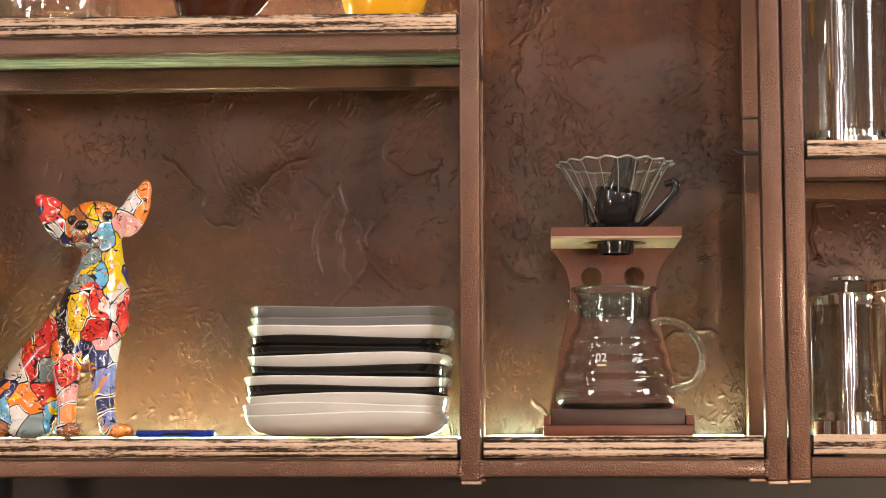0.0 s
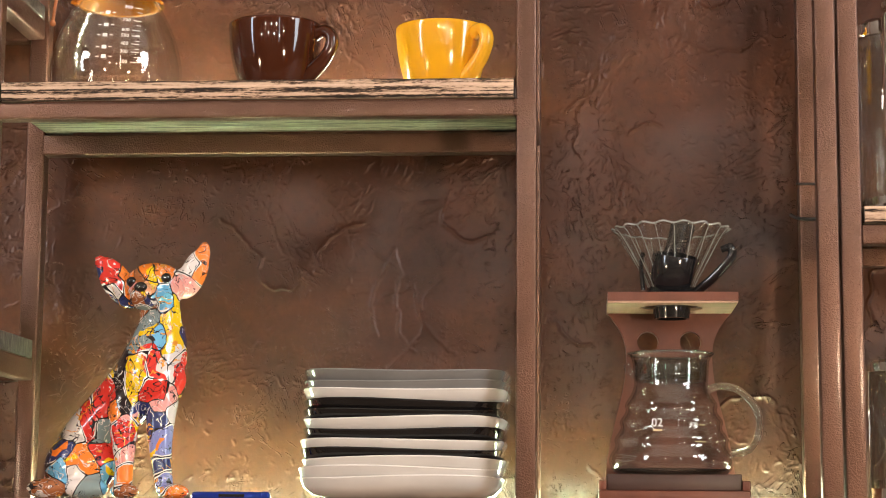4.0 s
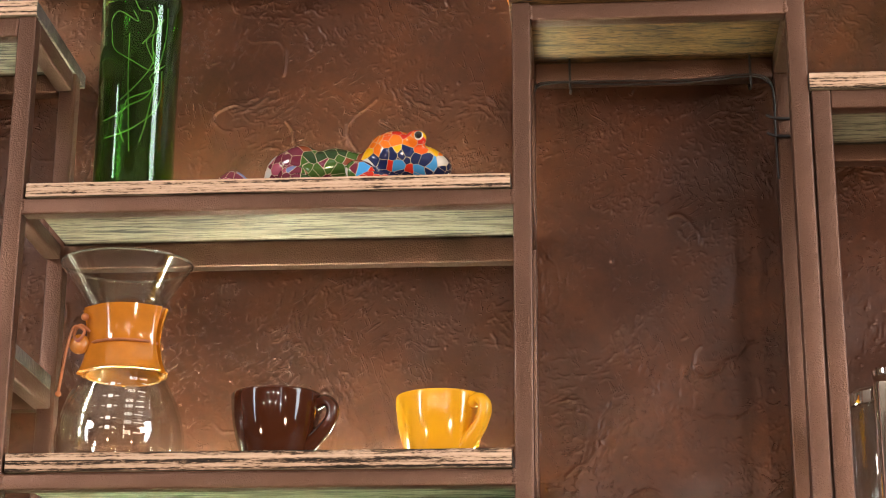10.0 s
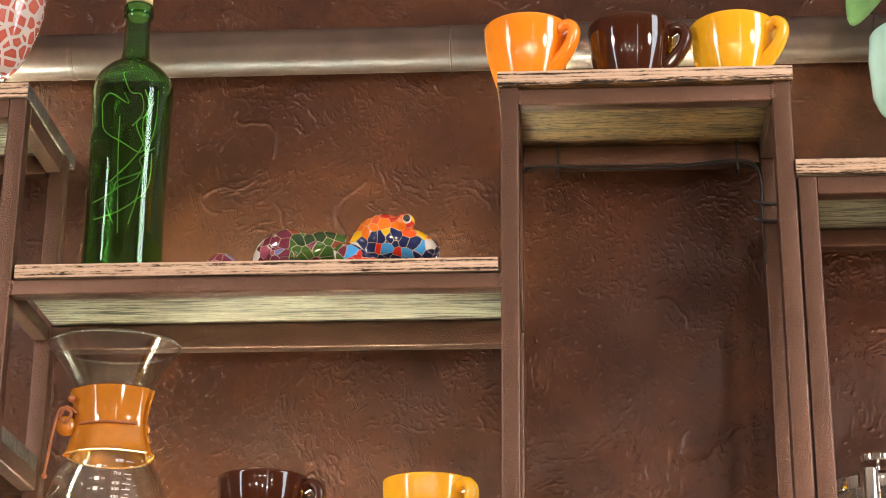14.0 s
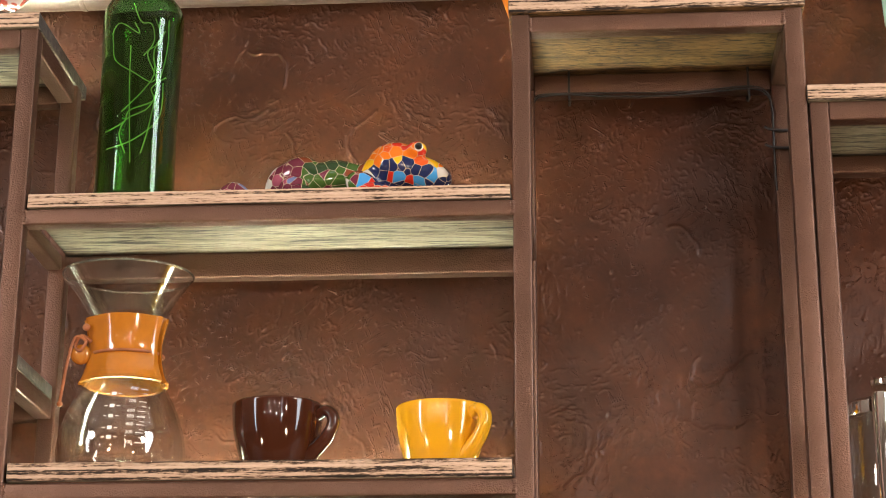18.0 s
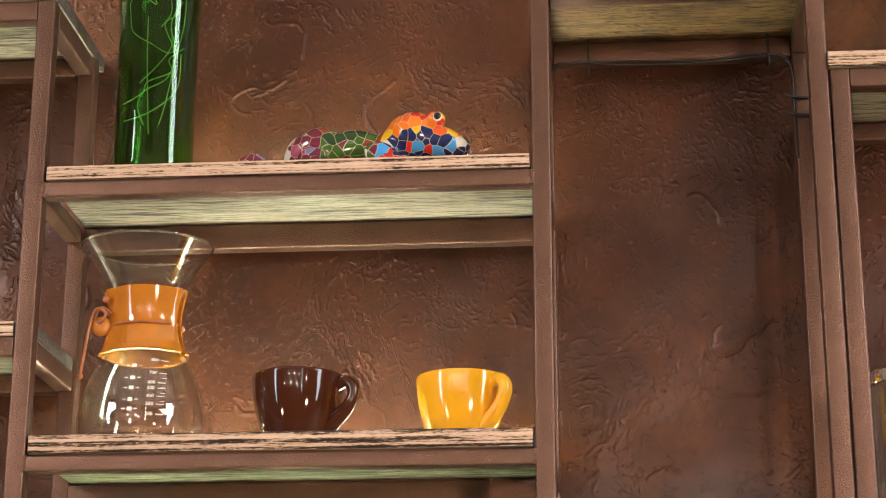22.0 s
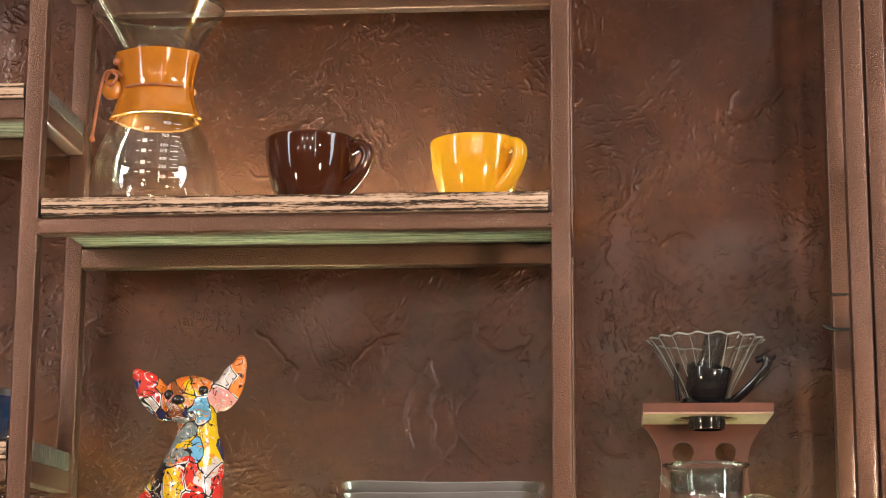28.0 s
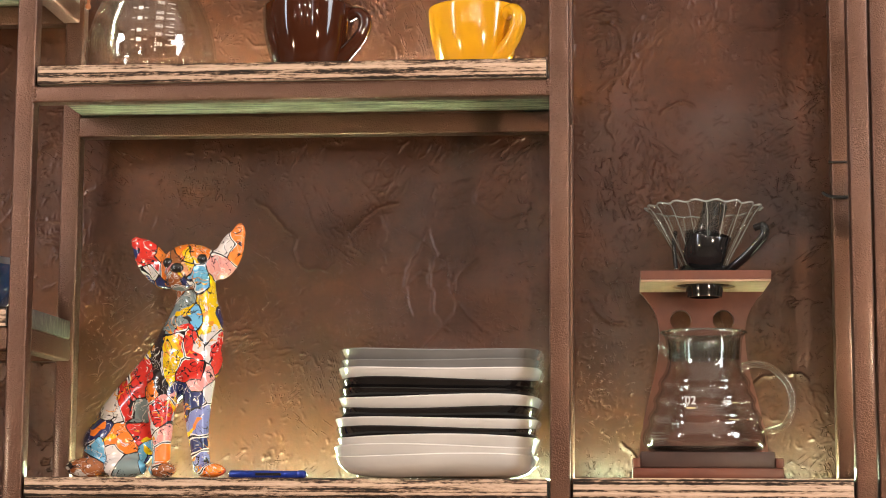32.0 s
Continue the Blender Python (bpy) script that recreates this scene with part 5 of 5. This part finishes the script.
for i in range(18):
    a0 = 2 * math.pi * (i + 0.5) / 18
    pts = [((r - 0.0012) * (1 - 0.012 * min(1, k / 4)) * math.cos(a0 + 0.10 * (1 - k / 6)), (r - 0.0012) * (1 - 0.012 * min(1, k / 4)) * math.sin(a0 + 0.10 * (1 - k / 6)), z) for k, (r, z) in enumerate(DPROF)]
    part("glass_rib", sweep(spline(pts, 3), 0.00042, 6), GLASS_EDGE, dripper, smooth=60)
part("base_ring", lathe([(0.0165, 0.1984), (0.0335, 0.1984), (0.0335, 0.2010), (0.0250, 0.2035), (0.0235, 0.2080), (0.0220, 0.2080), (0.0165, 0.2030), (0.0165, 0.1984)], 48), BLACK, dripper, "black plastic base", smooth=40)
part("foot", lathe([(0.0140, 0.1790), (0.0165, 0.1790), (0.0170, 0.1830), (0.0175, 0.1850), (0.0180, 0.1910), (0.0180, 0.1983), (0.0165, 0.1983), (0.0140, 0.1790)], 40), BLACK, dripper, smooth=40)
part("handle", sweep(spline([(0.022, -0.012, 0.2030), (0.036, -0.018, 0.2140), (0.048, -0.022, 0.2260), (0.0555, -0.024, 0.2360), (0.0540, -0.024, 0.2440), (0.0460, -0.022, 0.2420)], 7), [0.0042] * 30 + [0.0034] * 6, 12, 1.5, side=(0, 0, 1)), BLACK, dripper, "black plastic curled handle", smooth=60)

scoop = thing("coffee_scoop", pose(SX + 0.0005, 0.091, LOW + 0.1990) @ Matrix.Diagonal((1.18, 1.18, 1.12, 1)), "black plastic coffee scoop lying inside the dripper", "scoop")
part("bowl", shell([(0.0, 0.0), (0.0130, 0.0005), (0.0165, 0.006), (0.0185, 0.028)], 0.0018, 32), BLACK, scoop, at=pose(-0.0015, -0.008, 0.001, 14, 10, 0), smooth=50)
part("scoop_handle", sweep(spline([(0.000, 0.000, 0.018), (0.004, 0.000, 0.036), (0.0085, 0.002, 0.050), (0.0105, 0.003, 0.058)], 5), [0.0088] * 8 + [0.0098] * 4 + [0.0100] * 3 + [0.0080], 12, 0.5, side=(1, 0, 0)), BLACK, scoop, smooth=60)
part("scoop_rib", sweep(spline([(-0.0225, -0.004, 0.0), (-0.0240, -0.004, 0.020), (-0.0225, -0.004, 0.032)], 4), 0.0018, 8), BLACK, scoop, smooth=60)

# ---- cables in the tall bay ----
cable = thing("cable", pose(0, 0, 0), "thin black cable tied under the back rail", "cable")
part("cable_run", sweep(spline([(0.0195, 0.120, 2.345), (0.024, 0.140, 2.3590), (0.050, 0.146, 2.3645), (0.090, 0.146, 2.3615), (0.150, 0.146, 2.3600), (0.200, 0.146, 2.3625), (0.245, 0.146, 2.3660), (0.263, 0.146, 2.3610), (0.2705, 0.146, 2.345), (0.2705, 0.146, 2.30), (0.2712, 0.1465, 2.25)], 6), 0.0011, 8), RUBBER, cable, smooth=70)
part("cable_run", sweep(spline([(0.0195, 0.125, 2.350), (0.030, 0.143, 2.3640), (0.100, 0.144, 2.3640), (0.180, 0.144, 2.3630), (0.245, 0.144, 2.3680), (0.266, 0.143, 2.3600), (0.2700, 0.143, 2.340)], 6), 0.0009, 8), RUBBER, cable, smooth=70)


def loop_tie(name, pts, r):
    part(name, sweep(spline(pts, 3), r, 8), RUBBER, cable, smooth=70)


for x in (0.056, 0.247):
    loop_tie("cable_tie", [(x, 0.1462, 2.392), (x, 0.1462, 2.362), (x + 0.001, 0.150, 2.358), (x, 0.168, 2.362), (x, 0.169, 2.392), (x, 0.1462, 2.392)], 0.0013)
for z in (2.318, 2.298, 1.828):
    loop_tie("cable_tie", [(0.262, 0.147, z + 0.004), (0.268, 0.1445, z), (0.280, 0.1455, z - 0.001), (0.2915, 0.148, z)], 0.0016)
loop_tie("cable_tie", [(0.268, 0.1462, 1.862), (0.280, 0.1462, 1.862), (0.291, 0.1462, 1.862)], 0.0012)


# ---- unit with the coffee presses ----
def coffee_press(at, radius, height, tube_r, metal, label, solid=False):
    t = thing("coffee_press", at, label, "coffee press", "coffee presses on the steel shelf")
    part("beaker", shell([(0.0, 0.004), (radius * 0.8, 0.004), (radius * 0.95, 0.007), (radius, 0.014), (radius, height * 0.86), (radius * 1.02, height * 0.88)], 0.0022, 56), metal if solid else CLEAR, t, "polished metal jug" if solid else "clear glass beaker", smooth=50)
    part("plunger_disc", lathe([(0, 0.012), (radius * 0.92, 0.012), (radius * 0.92, 0.020), (0, 0.020)], 40), metal, t, smooth=40)
    part("plunger_rod", lathe([(0, 0.020), (0.0022, 0.020), (0.0022, height * 1.06), (0, height * 1.06)], 16), metal, t, smooth=40)
    part("lid", lathe([(0, height * 0.885), (radius * 1.06, height * 0.885), (radius * 1.08, height * 0.90), (radius * 1.08, height * 0.945), (radius * 0.98, height * 0.965), (0, height * 0.975)], 56), metal, t, smooth=35)
    part("knob", lathe([(0, height * 1.05), (0.0165, height * 1.052), (0.0178, height * 1.06), (0.0178, height * 1.082), (0.0165, height * 1.09), (0, height * 1.095)], 36), metal, t, smooth=35)
    for a in (200, 340, 90):
        ca, sa = math.cos(radians(a)), math.sin(radians(a))
        bm = box(-0.0045, 0.0045, -0.0012, 0.0012, 0.0, height * 0.89, 0.0005, 1)
        part("frame_strap", bm, metal, t, at=pose((radius + 0.0018) * ca, (radius + 0.0018) * sa, 0, 0, 0, a + 90), smooth=40)
    part("frame_band", lathe([(radius + 0.0004, 0.0), (radius + 0.003, 0.0), (radius + 0.003, 0.012), (radius + 0.0004, 0.012), (radius + 0.0004, 0.0)], 56), metal, t, smooth=40)
    hy = -(radius + 0.022)
    part("handle", lathe([(0, height * 0.30), (tube_r, height * 0.30), (tube_r, height * 0.93), (tube_r * 0.9, height * 0.945), (0, height * 0.945)], 32), metal, t, "polished round tube handle", pose(0, hy, 0), smooth=40)
    part("handle_foot", lathe([(0, 0.0), (tube_r * 0.72, 0.0), (tube_r * 0.72, height * 0.30), (0, height * 0.30)], 28), metal, t, at=pose(0, hy, 0), smooth=40)
    part("handle_bracket", sweep([(0, hy, height * 0.87), (0, hy + 0.012, height * 0.872), (0, -radius, height * 0.90)], 0.0045, 12), metal, t, smooth=60)
    return t


for x, y, r, h, tr, m, lab, solid in ((0.3570, 0.080, 0.034, 0.134, 0.0078, CHROME, "small polished steel coffee press on the low board", False),
                                      (0.4060, 0.105, 0.031, 0.146, 0.0075, ROSE, "small rose-gold metal coffee press on the low board", True),
                                      (0.4900, 0.085, 0.034, 0.134, 0.0078, CHROME, "small polished steel coffee press on the low board", False)):
    coffee_press(pose(x, y - (0.035 if solid else 0), 1.5534, 0, 0, 150 if solid else -8), r, h, tr, m, lab, solid)
for x, y, r, h, tr, m, lab in ((0.3640, 0.100, 0.044, 0.197, 0.0086, CHROME, "tall polished steel coffee press on the middle board"),
                               (0.4640, 0.100, 0.046, 0.190, 0.0100, ROSE, "tall rose-gold steel coffee press on the middle board")):
    coffee_press(pose(x, y, 1.8164, 0, 0, -16), r, h, tr, m, lab)


# ---- things at the edges ----
bowl = thing("bowl", pose(-0.5620, 0.060, 1.7087), "dark blue glazed bowl on the side shelf", "bowl")
part("body", shell([(0.0, 0.0), (0.026, 0.0), (0.038, 0.008), (0.0470, 0.024), (0.0495, 0.040), (0.0490, 0.050)], 0.003, 56), NAVY_GLAZE, bowl, smooth=50)
part("rim_band", lathe([(0.0494, 0.0440), (0.0500, 0.0440), (0.0500, 0.0505), (0.0494, 0.0505), (0.0494, 0.0440)], 56), GREY_GLAZE, bowl, "pale glazed band at the rim", smooth=50)

goblet = thing("patterned_goblet", pose(-0.5480, 0.085, 2.4076), "red and white patterned glass goblet on the top board", "goblet")
part("foot", lathe([(0, 0), (0.030, 0), (0.031, 0.003), (0.010, 0.010), (0.007, 0.030), (0.010, 0.048), (0, 0.050)], 48), CLEAR, goblet, smooth=50)
part("cup", shell([(0.0, 0.048), (0.012, 0.049), (0.024, 0.064), (0.036, 0.092), (0.044, 0.122), (0.047, 0.150)], 0.003, 56), LATTICE, goblet, smooth=50)

planter = thing("hanging_planter", pose(0.4353, 0.075, 2.3880), "pale teal hanging planter with broad green leaves", "planter")
part("pot", shell([(0.0, 0.0), (0.034, 0.0), (0.046, 0.006), (0.052, 0.020), (0.054, 0.060), (0.052, 0.085)], 0.003, 56), TEAL, planter, smooth=50)
part("foot_ring", lathe([(0.022, -0.008), (0.034, -0.008), (0.036, 0.001), (0.022, 0.001), (0.022, -0.008)], 48), TEAL, planter, smooth=50)


def leaf(points, width, fold):
    bm = bmesh.new()
    path = spline(points, 8)
    rows = []
    for i, p in enumerate(path):
        u = i / (len(path) - 1)
        w = width * (math.sin(math.pi * min(1, u * 0.97 + 0.02)) ** 0.75)
        d = (path[min(i + 1, len(path) - 1)] - path[max(i - 1, 0)]).normalized()
        s = d.cross(Vector((0, -1, 0.25))).normalized()
        nrm = s.cross(d).normalized()
        rows.append([bm.verts.new(p + s * w * k + nrm * fold * w * abs(k)) for k in (-1, -0.5, 0, 0.5, 1)])
    for a, b in zip(rows, rows[1:]):
        for k in range(4):
            bm.faces.new((a[k], a[k + 1], b[k + 1], b[k]))
    bmesh.ops.solidify(bm, geom=bm.faces[:], thickness=0.0007)
    return bm


for pts, w in ((((0.0, 0.0, 0.090), (-0.006, -0.02, 0.150), (-0.026, -0.03, 0.165), (-0.052, -0.03, 0.132), (-0.0735, -0.03, 0.085)), 0.030),
               (((0.0, 0.01, 0.090), (0.020, 0.02, 0.150), (0.045, 0.02, 0.170), (0.075, 0.02, 0.140)), 0.024),
               (((0.0, -0.01, 0.090), (0.010, -0.03, 0.160), (0.015, -0.05, 0.190), (0.020, -0.07, 0.180)), 0.022)):
    part("leaf", leaf(pts, w, 0.25), LEAF, planter, smooth=60)
for a in (30, 150, 270):
    ca, sa = 0.0525 * math.cos(radians(a)), 0.0525 * math.sin(radians(a))
    part("cord", sweep([(ca, sa, 0.083), (ca * 0.3, sa * 0.3, 0.40), (0, 0, 0.50), (0, 0, 1.812)], 0.0010, 6), RUBBER, planter)
